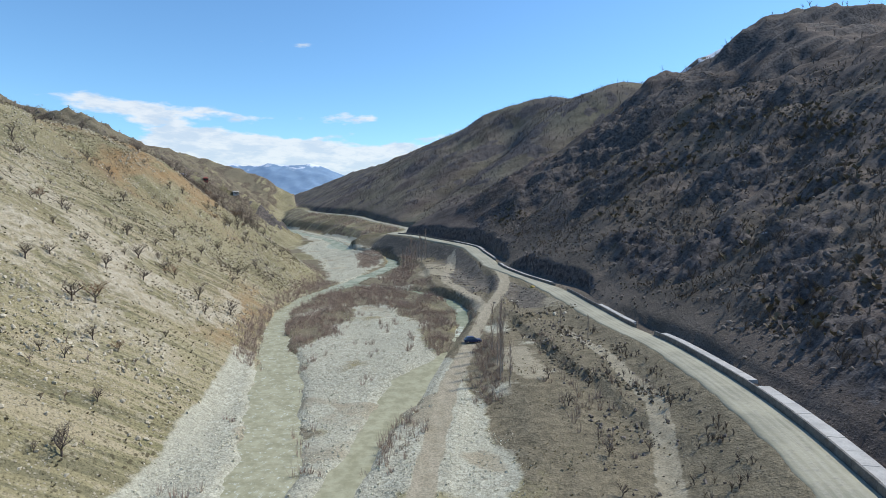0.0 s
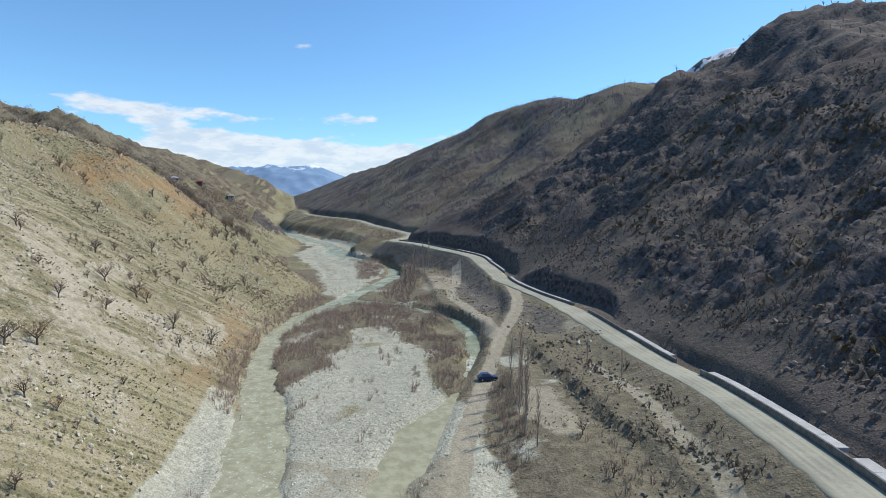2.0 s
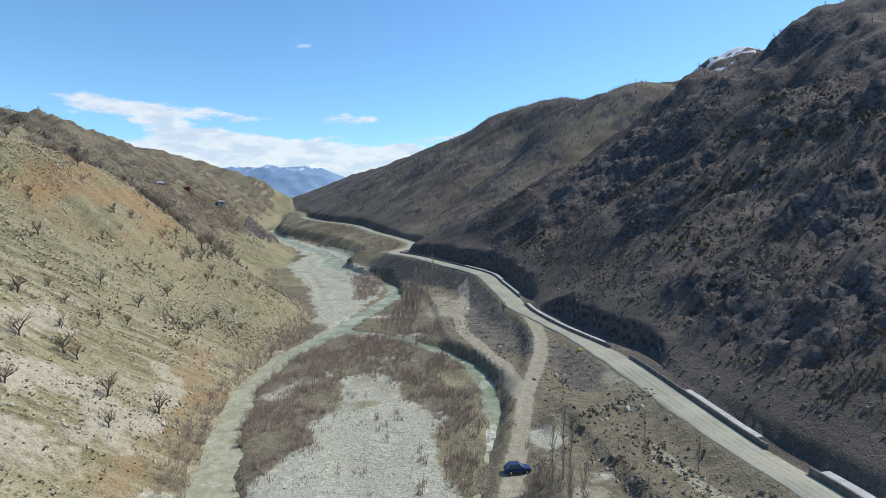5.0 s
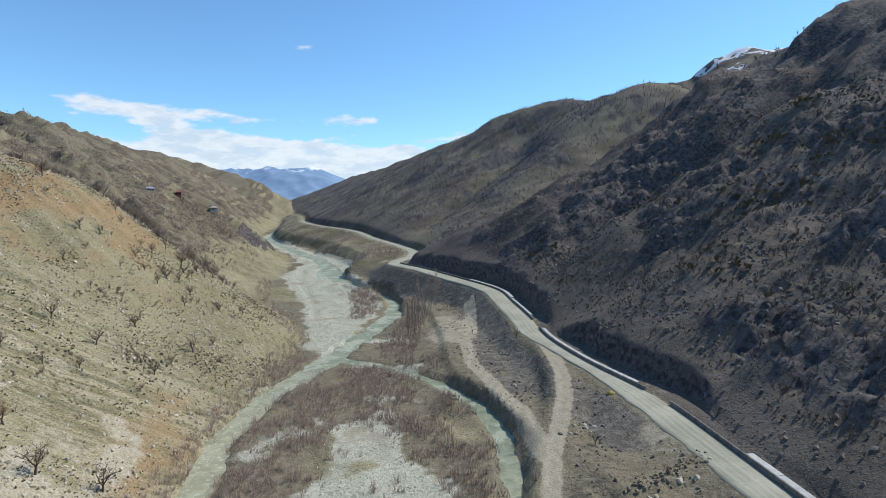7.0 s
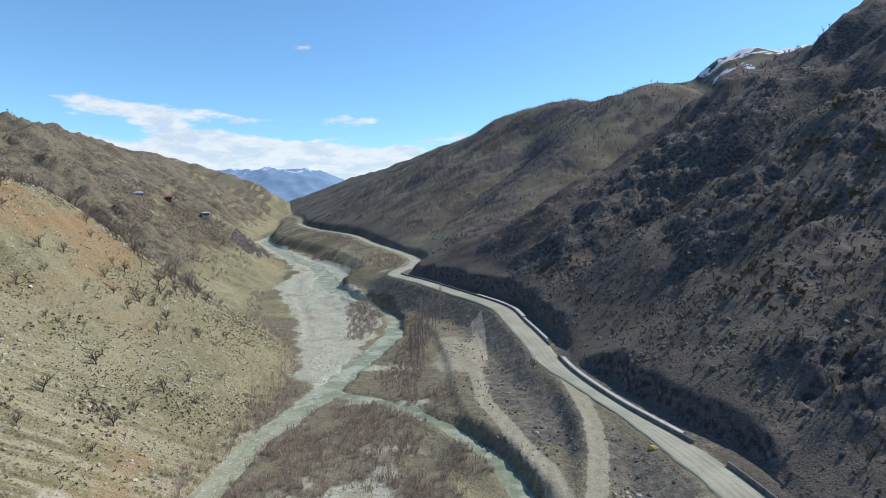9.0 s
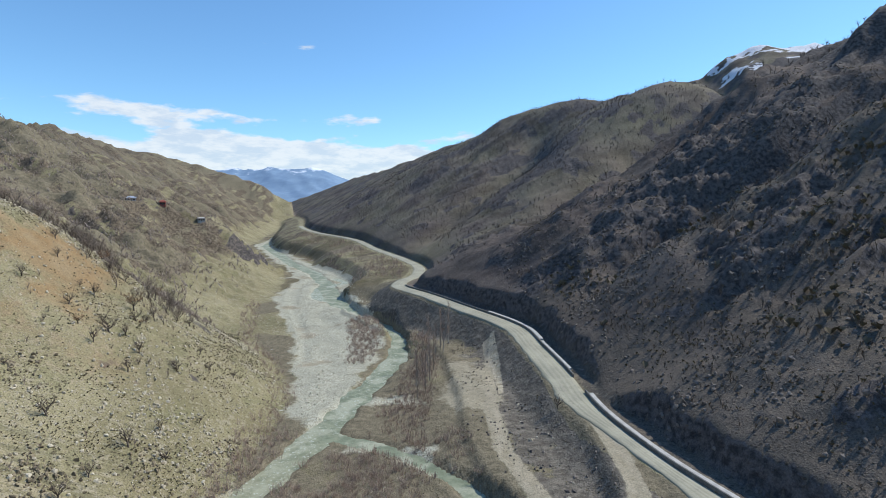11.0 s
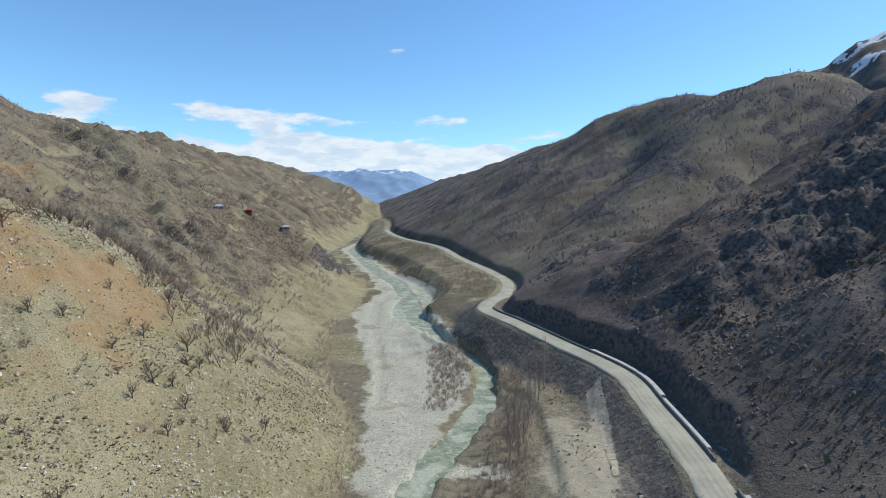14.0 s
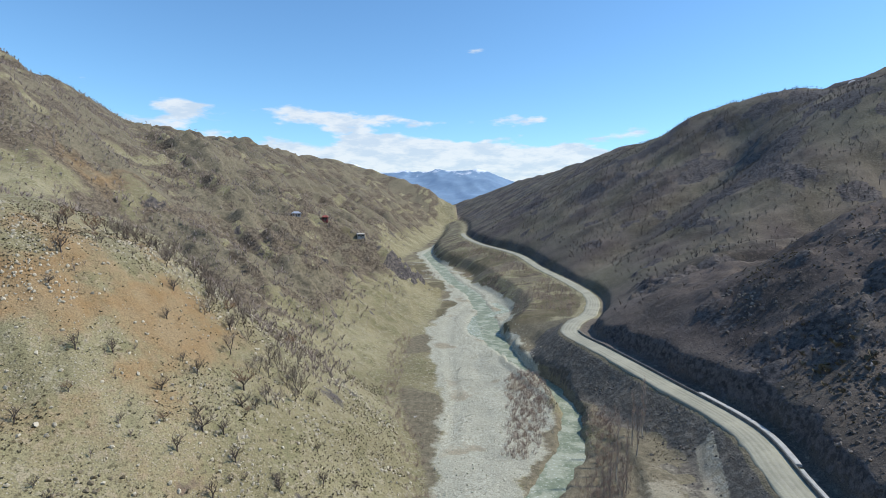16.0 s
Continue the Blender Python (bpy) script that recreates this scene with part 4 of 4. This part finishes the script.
# ---- tufts and stones ----
def tufts(name, label, places, lo, hi, mat, seed):
    rng, soup = random.Random(seed), Soup()
    zs = height_at([p[0] for p in places], [p[1] for p in places])
    for (x, y), z in zip(places, zs):
        s = rng.uniform(lo, hi)
        for k in range(4):
            a, b = rng.uniform(0, 6.283), rng.uniform(0.2, 1.0)
            c = Vector((x, y, z - 0.05))
            o = Vector((math.cos(a), math.sin(a), 0))
            w = Vector((-math.sin(a), math.cos(a), 0)) * s * 0.35
            m = c + o * s * 0.5 * b + Vector((0, 0, s * rng.uniform(0.4, 0.8)))
            t = c + o * s * 0.9 * b + Vector((0, 0, s * rng.uniform(0.5, 1.0)))
            soup.add([c, m - w, t, m + w], [(0, 1, 2), (0, 2, 3)])
    return tagged(new(name, soup.mesh(name, mat)), label, "shrubs", kind="stuff")


tuft_left = scatter(20000, -190, -42, 60, 340, lambda x, y: step(1, 6, curve(FOOT_X, y) - x) * (0.15 + step(0.0, 0.5, fbm(x, y, 22, 4))) * (0.35 + 0.65 * step(150, 190, y)), RND, 6)
tufts("scrub_tufts", "low dark scrub tufts on dry slope", tuft_left, 0.14, 0.46, SCRUB, 51)
tuft_right = scatter(9000, 20, 190, 60, 400, lambda x, y: step(10, 15, road_frame(x, y)[0]) * (0.3 + step(0.0, 0.5, fbm(x, y, 22, 4))), RND, 6)
tufts("dark_tufts", "dark brush on shady slope", tuft_right, 0.25, 0.8, SCRUB, 52)
tuft_floor = scatter(1500, -20, 50, 60, 330, lambda x, y: step(-10, -12, road_frame(x, y)[0]) * (1 - near(BED, x, y, 2)) * (1 - near(DIRT, x, y, 1)) * (1 - near(TRACK, x, y, 1)) * (0.1 + step(0.0, 0.5, fbm(x, y, 12, 4))), RND, 6)
bush_right = scatter(900, 30, 160, 60, 330, lambda x, y: step(11, 16, road_frame(x, y)[0]) * step(0.05, 0.5, fbm(x + 50, y, 30, 4)), RND, 8)
tufts("dark_bushes", "dark evergreen bushes on shady slope", bush_right, 0.9, 2.2, SCRUB, 54)
tufts("floor_tufts", "dry grass tufts and weeds on terraces", tuft_floor, 0.15, 0.4, DRY_GRASS, 53)

ICO = bmesh.new()
bmesh.ops.create_icosphere(ICO, subdivisions=1, radius=1)
ICO_V, ICO_F = [v.co.copy() for v in ICO.verts], [tuple(v.index for v in f.verts) for f in ICO.faces]
ICO.free()
OCT_V = [Vector(p) for p in ((1, 0, 0), (-1, 0, 0), (0, 1, 0), (0, -1, 0), (0, 0, 1), (0, 0, -1))]
OCT_F = [(0, 2, 4), (2, 1, 4), (1, 3, 4), (3, 0, 4), (2, 0, 5), (1, 2, 5), (3, 1, 5), (0, 3, 5)]


def stones(name, label, places, lo, hi, mat, seed, power=2.5):
    rng, soup = random.Random(seed), Soup()
    zs = height_at([p[0] for p in places], [p[1] for p in places])
    for (x, y), z in zip(places, zs):
        s = lo + (hi - lo) * rng.random()**power
        turn = Euler((rng.uniform(0, 6), rng.uniform(0, 6), rng.uniform(0, 6))).to_matrix()
        base = OCT_V if s < 0.4 else ICO_V
        soup.add([turn @ Vector((v.x * s * rng.uniform(.5, 1.2), v.y * s * rng.uniform(.45, 1.1), v.z * s * rng.uniform(.3, .85))) + Vector((x, y, z + s * 0.15)) for v in base],
                 OCT_F if s < 0.4 else ICO_F)
    return tagged(new(name, soup.mesh(name, mat)), label, "stones", kind="stuff")


stone_left = scatter(16000, -170, -42, 60, 330, lambda x, y: step(0, 5, curve(FOOT_X, y) - x) * (0.12 + step(0.05, 0.5, fbm(x + 200, y, 26, 4))), RND, 6)
stones("slope_stones", "pale loose stones on dry slope", stone_left, 0.12, 0.58, STONE, 61, 2.7)
stone_right = scatter(14000, 15, 180, 60, 380, lambda x, y: step(4, 8, road_frame(x, y)[0]) * (0.15 + step(0.05, 0.5, fbm(x + 200, y, 26, 4))), RND, 6)
stones("scree_stones", "grey scree and rubble on shady slope", stone_right, 0.13, 0.9, DARKSTONE, 62, 3)
bed_stones = scatter(8000, -48, 16, 56, 190, lambda x, y: np.clip(near(BED, x, y, 3), 0, 1) * (1 - near(MAIN, x, y, .5)) * (1 - near(BRANCH, x, y, .5)) * (1 - near(DIRT, x, y, .5)) * (0.3 + step(-.1, .4, fbm(x, y, 9, 3))), RND, 6)
stones("river_cobbles", "pale grey river cobbles on the gravel bar", bed_stones, 0.05, 0.3, COBBLE, 63, 3)
bed_far = scatter(3500, -120, -20, 240, 560, lambda x, y: near(BED2, x, y, 3) * (1 - near(MAIN, x, y, .5)), RND, 8)
stones("far_cobbles", "pale grey cobbles on the upper river bed", bed_far, 0.12, 0.45, COBBLE, 64, 2)
bank_stones = scatter(3200, -40, 45, 60, 420, lambda x, y: step(-8.4, -9.6, road_frame(x, y)[0]) * step(-34, -22, road_frame(x, y)[0]) * (1 - near(DIRT, x, y, 1)) * (0.25 + step(0, .4, fbm(x, y, 12, 3))), RND, 8)
stones("bank_rubble", "grey rubble on the road embankment", bank_stones, 0.1, 0.5, DARKSTONE, 65, 3)


edge_rubble = [(px + (qx - px) * f + RND.gauss(0, 1), py + (qy - py) * f + RND.gauss(0, 1)) for (px, py, _), (qx, qy, _) in list(zip(FIELD_DARK, FIELD_DARK[1:])) + [((17.9, 145, 0), (28.5, 155, 0)), ((28.5, 155, 0), (40, 162, 0)), ((30, 141, 0), (34, 128, 0)), ((42, 124, 0), (37, 118, 0))] for f in [RND.random() for _ in range(80)]]
stones("field_rubble", "brown rubble along the terrace edges", edge_rubble, 0.12, 0.6, BROWNSTONE, 67, 2)
roadside = scatter(150, 26, 46, 60, 150, lambda x, y: step(-9.2, -10.5, road_frame(x, y)[0]) * step(-22, -16, road_frame(x, y)[0]) * step(-.2, .3, fbm(x, y, 10, 3)), RND, 8)
wood_stuff("roadside_scrub", "dark leafless scrub below the road", roadside, 0.8, 2.4, 14, OAK_TWIG, 37)
outcrop = [(cx + RND.gauss(0, sx), cy + RND.gauss(0, sy)) for cx, cy, sx, sy, k in ((-75, 191, 3, 3, 260), (-66, 205, 2.5, 4, 150), (-84, 178, 2, 5, 120), (-95, 212, 2, 4, 120), (-58, 222, 1.5, 5, 120)) for _ in range(k)]
stones("outcrop_rubble", "dark jagged broken rock on the dry slope", outcrop, 0.12, 0.6, BROWNSTONE, 66, 1.8)
ridge = scatter(700, 120, 420, 90, 760, lambda x, y: step(110, 150, road_frame(x, y)[0]), RND, 6)
wood_stuff("ridge_trees", "thin leafless trees along the ridge", ridge, 3.5, 7.0, 6, FAR_TWIG, 36, 1.2)


# ---- boulders that can be told apart ----
def boulder(seed, mat, label):
    rng = random.Random(seed)
    bm = bmesh.new()
    bmesh.ops.create_icosphere(bm, subdivisions=2, radius=1)
    for v in bm.verts:
        v.co *= 0.8 + 0.35 * noise.noise(v.co * 1.3 + Vector((seed * 7.1, 0, 0))) + 0.12 * noise.noise(v.co * 4 + Vector((0, seed, 0)))
        v.co.z *= 0.7
        for k in (Vector((.8, .3, .4)), Vector((.3, -.2, -.9)), Vector((-.5, .7, .3)), Vector((.1, -.8, .5)), Vector((-.8, -.5, .3)), Vector((.2, .3, .9))):
            over = v.co.dot(k.normalized()) - 0.5
            if over > 0:
                v.co -= k.normalized() * over
    me = bpy.data.meshes.new("boulder")
    bm.to_mesh(me)
    bm.free()
    me.materials.append(mat)
    return tagged(new("boulder", me), label, "boulder")


pale_rocks = [boulder(s, STONE, "pale angular boulder on the slope") for s in (1, 2, 3)]
dark_rocks = [boulder(s, DARKSTONE, "dark grey boulder on rubble bank") for s in (4, 5, 6)]
for x, y in scatter(50, -150, -48, 80, 310, on_left, RND):
    put(pale_rocks[RND.randrange(3)], x, y, RND.uniform(0.2, 0.6), RND.uniform(0, 6.28), 0.05)["group"] = "boulders on the slope"
# rubble rows along the terrace edges and the foot of the bank
for row in ([(20.5, 143), (21.5, 138), (23, 131), (25, 124)], [(30, 141), (34, 128), (35, 118)], [(24, 150), (30, 153), (37, 157), (41, 163)], [(9, 222), (8, 238), (9, 252)], [(12, 200), (14, 215), (12, 230)], [(17, 170), (20, 176), (26, 178)]):
    for k in range(14):
        u = RND.uniform(0, len(row) - 1.001)
        (ax, ay), (bx, by) = row[int(u)], row[int(u) + 1]
        f = u - int(u)
        put((pale_rocks if RND.random() < .4 else dark_rocks)[RND.randrange(3)], ax + (bx - ax) * f + RND.gauss(0, .9), ay + (by - ay) * f + RND.gauss(0, .9), RND.uniform(0.35, 0.95), RND.uniform(0, 6.28), 0.05)["group"] = "rubble rows on the terraces"
for x, y in scatter(60, 45, 160, 90, 320, on_right, RND):
    put(dark_rocks[RND.randrange(3)], x, y, RND.uniform(0.3, 0.8), RND.uniform(0, 6.28), 0.2)["group"] = "boulders on the shady slope"
for x, y in [(-75 + RND.gauss(0, 4), 191 + RND.gauss(0, 4)) for _ in range(9)] + [(-66 + RND.gauss(0, 3), 205 + RND.gauss(0, 5)) for _ in range(6)]:
    put(pale_rocks[RND.randrange(3)], x, y, RND.uniform(0.3, 0.9), RND.uniform(0, 6.28), 0.1)["group"] = "rock outcrops on the sunny slope"
retire(pale_rocks + dark_rocks)


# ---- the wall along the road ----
# wall concrete toned down: the shade on its road side is in the colour
WALL_SHADED = plain("shaded_wall_concrete", (0.17, 0.165, 0.15), 0.85, 0.25, 0.8, 0.25)
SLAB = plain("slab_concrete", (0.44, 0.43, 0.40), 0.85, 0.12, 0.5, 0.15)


def wall_panel(y0, y1, high, parent, name="panel", o0=-0.2, o1=0.2, lift=-0.4, mat=WALL_SHADED):
    """One cast panel, closed all round, following the road's edge."""
    ys = np.linspace(y0, y1, 4)
    run = (curve(ROAD_X, ys + 4) - curve(ROAD_X, ys - 4)) / 8
    c = 1 / np.sqrt(1 + run**2)
    xr, zr = curve(ROAD_X, ys), curve(ROAD_Z, ys)
    s = Soup()
    ring = [(o0, lift), (o0 + 0.03, high - 0.04), (o0 + 0.08, high), (o1 - 0.05, high), (o1, high - 0.04), (o1, lift)]
    for x, y, z, k, r in zip(xr, ys, zr, c, run):
        s.v += [(float(x + o * k), float(y - o * k * r), float(z + h)) for o, h in ring]
    n = len(ring)
    for i in range(3):
        s.f += [(i * n + j, i * n + (j + 1) % n, (i + 1) * n + (j + 1) % n, (i + 1) * n + j) for j in range(n)]
    s.f += [tuple(range(n - 1, -1, -1)), tuple(range(3 * n, 4 * n))]
    return part(name, s, mat, parent)


for y0, y1, high in ((22, 127, 1.15), (135, 182, 0.95), (190, 245, 0.9), (257, 400, 0.85)):
    w = new("retaining_wall")
    count = round((y1 - y0) / 5)
    for k in range(count):
        a, b = y0 + (y1 - y0) * k / count, y0 + (y1 - y0) * (k + 1) / count
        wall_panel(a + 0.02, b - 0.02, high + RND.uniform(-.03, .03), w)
    tagged(w, "low grey cast concrete wall beside the gravel road", "wall", "walls along the road")
for y0, y1, wide in ((22, 89, 2.6), (92, 126, 2.2), (138, 160, 1.5), (193, 243, 1.1), (262, 290, 0.9), (292, 330, 1.4)):
    w = new("footway")
    count = max(1, round((y1 - y0) / 4))
    for k in range(count):
        a, b = y0 + (y1 - y0) * k / count, y0 + (y1 - y0) * (k + 1) / count
        wall_panel(a + 0.03, b - 0.03, 0.8 + RND.uniform(-.02, .02), w, "slab", 0.23, 0.23 + wide, 0.2, SLAB)
    tagged(w, "pale new concrete footway slabs behind the wall", "footway", "footways along the road")


# ---- far mountains closing the valley ----
def far_range():
    ridge = [(-3200, 330), (-2600, 390), (-2200, 420), (-1960, 408), (-1700, 350), (-1476, 352), (-1250, 358), (-1078, 362), (-930, 345), (-813, 318), (-650, 262), (-450, 215), (0, 190), (900, 170)]
    m, t, p = material("haze_blue_mountain")
    g = node(t, "ShaderNodeNewGeometry")
    z = node(t, "ShaderNodeSeparateXYZ", Vector=g.outputs["Position"]).outputs[2]
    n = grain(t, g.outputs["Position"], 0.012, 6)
    # the blue is distance haze, put straight into the base colour
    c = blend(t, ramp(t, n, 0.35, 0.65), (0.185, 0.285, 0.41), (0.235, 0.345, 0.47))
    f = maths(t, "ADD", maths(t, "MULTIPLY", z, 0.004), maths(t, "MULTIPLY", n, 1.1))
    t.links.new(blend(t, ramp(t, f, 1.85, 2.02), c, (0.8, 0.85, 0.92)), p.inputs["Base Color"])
    p.inputs["Roughness"].default_value = 1.0
    xs, ys = np.arange(-3200, 901, 20.0), np.arange(3300, 4400, 20.0)

    def height(x, y):
        top = curve(ridge, x)
        return -40 + (top + 40) * np.clip(1 - np.abs(y - 4050) / 760, 0, 1) + (16 * fbm(x, y, 300, 5, 0.45, True) - 5) * step(0, .4, 1 - np.abs(y - 4050) / 760)
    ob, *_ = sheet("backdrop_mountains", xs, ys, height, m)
    tagged(ob, "distant mountain range with haze-blue colouring and snow patches", "mountains", kind="structure")


far_range()


# ---- small houses on the far slope ----
PLASTER = plain("plaster", (0.48, 0.45, 0.40), 0.9, 0.12, 1.0, 0.1)
ROOF_GREY = plain("roof_metal", (0.42, 0.45, 0.5), 0.5, 0.1, 1.0, 0.1, 0.3)
ROOF_RED = plain("roof_tile", (0.30, 0.09, 0.07), 0.8, 0.2, 1.0, 0.1)
DARK = plain("dark_glass", (0.03, 0.03, 0.035), 0.3, 0.1, 1.0, 0.0)


def box(s, x0, x1, y0, y1, z0, z1):
    s.add([(x, y, z) for x in (x0, x1) for y in (y0, y1) for z in (z0, z1)],
          [(0, 1, 3, 2), (4, 6, 7, 5), (0, 4, 5, 1), (2, 3, 7, 6), (0, 2, 6, 4), (1, 5, 7, 3)])


def house(x, y, wide, deep, tall, roof, turn, wall_mat, roof_mat, label):
    ob = new("house")
    s = Soup()
    box(s, -wide / 2, wide / 2, -deep / 2, deep / 2, -1.5, tall)
    part("wall", s, wall_mat, ob)
    s = Soup()
    a, b, o = wide / 2 + 0.5, deep / 2 + 0.5, 0.18
    for dz in (0, o):
        s.v += [(-a, -b, tall + dz), (a, -b, tall + dz), (a, b, tall + dz), (-a, b, tall + dz), (-a * 0.45, 0, tall + roof + dz), (a * 0.45, 0, tall + roof + dz)]
    s.f += [(6, 7, 11, 10), (8, 9, 10, 11), (7, 8, 11), (9, 6, 10), (0, 4, 5, 1), (2, 5, 4, 3), (1, 5, 2), (3, 4, 0), (0, 1, 7, 6), (1, 2, 8, 7), (2, 3, 9, 8), (3, 0, 6, 9)]
    part("roof", s, roof_mat, ob)
    for k in (-0.28, 0.28):
        s = Soup()
        box(s, wide * k - 0.6, wide * k + 0.6, -deep / 2 - 0.05, -deep / 2 + 0.05, tall * 0.35, tall * 0.75)
        part("window", s, DARK, ob)
    s = Soup()
    box(s, -0.5, 0.5, -deep / 2 - 0.06, -deep / 2 + 0.04, 0.0, 2.1 if tall > 2.4 else tall * 0.8)
    part("door", s, BARK, ob)
    ob.matrix_basis = Matrix.Translation((x, y, float(height_at([x], [y])[0]) + 0.3)) @ Matrix.Rotation(turn, 4, "Z")
    return tagged(ob, label, "house")


house(-236, 500, 6, 5, 2.3, 1.3, 0.6, PLASTER, ROOF_GREY, "small house with grey hipped roof on the slope")
house(-219, 511, 3.8, 3.4, 2.4, 1.2, 0.4, ROOF_RED, ROOF_RED, "small red shed among bare trees")
house(-195, 520, 5.2, 3, 2.2, 0.8, 0.5, PLASTER, PLASTER, "low white farm building beside a green field")


# ---- the yellow boulder on the road's shoulder ----
YELLOW = plain("ochre_stone", (0.62, 0.44, 0.13), 0.85, 0.2, 2.0, 0.3)
heap = boulder(12, YELLOW, "yellow ochre boulder on the gravel shoulder")
heap.matrix_basis = Matrix.Translation((30.9, 188.7, float(height_at([30.9], [188.7])[0]) + 0.25)) @ Matrix.Diagonal((1.25, 0.8, 0.75, 1))


# ---- the car parked at the ford ----
PAINT = plain("blue_paint", (0.03, 0.045, 0.11), 0.3, 0.08, 1.0, 0.0)
RUBBER = plain("rubber", (0.025, 0.025, 0.025), 0.8, 0.1, 3.0, 0.0)
STEEL = plain("steel", (0.5, 0.5, 0.5), 0.35, 0.1, 3.0, 0.0, 0.8)
GLASS = plain("tinted_glass", (0.10, 0.13, 0.17), 0.1, 0.05, 1.0, 0.0)
LAMP = plain("lamp_glass", (0.7, 0.7, 0.68), 0.15, 0.05, 1.0, 0.0)


def loft(s, sections):
    """A closed body through rings of (x, [(y, z), ...])."""
    n = len(sections[0][1])
    start = len(s.v)
    for x, ring in sections:
        s.v += [(x, y, z) for y, z in ring]
    for i in range(len(sections) - 1):
        s.f += [(start + i * n + j, start + i * n + (j + 1) % n, start + (i + 1) * n + (j + 1) % n, start + (i + 1) * n + j) for j in range(n)]
    s.f += [tuple(start + j for j in range(n - 1, -1, -1)), tuple(start + (len(sections) - 1) * n + j for j in range(n))]


def disc(s, x, y, z, r, half, sides=14):
    n = len(s.v)
    for yy in (y - half, y + half):
        s.v += [(x + r * math.cos(6.2832 * k / sides), yy, z + r * math.sin(6.2832 * k / sides)) for k in range(sides)]
    s.f += [(n + k, n + (k + 1) % sides, n + sides + (k + 1) % sides, n + sides + k) for k in range(sides)]
    s.f += [tuple(n + k for k in range(sides)), tuple(n + sides + k for k in range(sides - 1, -1, -1))]


def parked_car(x, y, turn):
    ob = new("car")
    s = Soup()
    loft(s, [(px, [(-w, 0.3), (w, 0.3), (w + 0.04, 0.62), (w - 0.04, h), (-w + 0.04, h), (-w - 0.04, 0.62)]) for px, w, h in ((-2.15, .72, .8), (-2.0, .82, .95), (-.6, .86, 1.0), (.7, .86, .98), (1.8, .84, .86), (2.15, .7, .7))])
    body = part("body", s, PAINT, ob)
    s = Soup()
    loft(s, [(px, [(-w, 0.96), (w, 0.96), (w - 0.14, h), (-w + 0.14, h)]) for px, w, h in ((-1.9, .8, 1.0), (-1.4, .82, 1.5), (.1, .82, 1.56), (.95, .8, 1.0))])
    part("window", s, GLASS, ob, "tinted window band")
    s = Soup()
    loft(s, [(px, [(-w, 1.5), (w, 1.5), (w - 0.06, 1.58), (-w + 0.06, 1.58)]) for px, w in ((-1.45, .64), (-1.2, .7), (0.0, .7), (0.2, .64))])
    part("roof", s, PAINT, ob)
    for px in (-1.3, 1.35):
        for py in (-0.82, 0.82):
            s = Soup()
            disc(s, px, py, 0.32, 0.32, 0.1)
            wheel = part("wheel", s, RUBBER, ob)
            s = Soup()
            disc(s, px, py * 1.02, 0.32, 0.19, 0.1)
            part("rim", s, STEEL, wheel)
    for py in (-0.55, 0.55):
        s = Soup()
        box(s, 2.02, 2.14, py - .16, py + .16, .58, .7)
        part("headlight", s, LAMP, ob)
    ob.matrix_basis = Matrix.Translation((x, y, float(height_at([x], [y])[0]) + 0.02)) @ Matrix.Rotation(turn, 4, "Z")
    return tagged(ob, "dark blue car parked on the dirt track", "car")


parked_car(7.4, 134.8, 0.15)
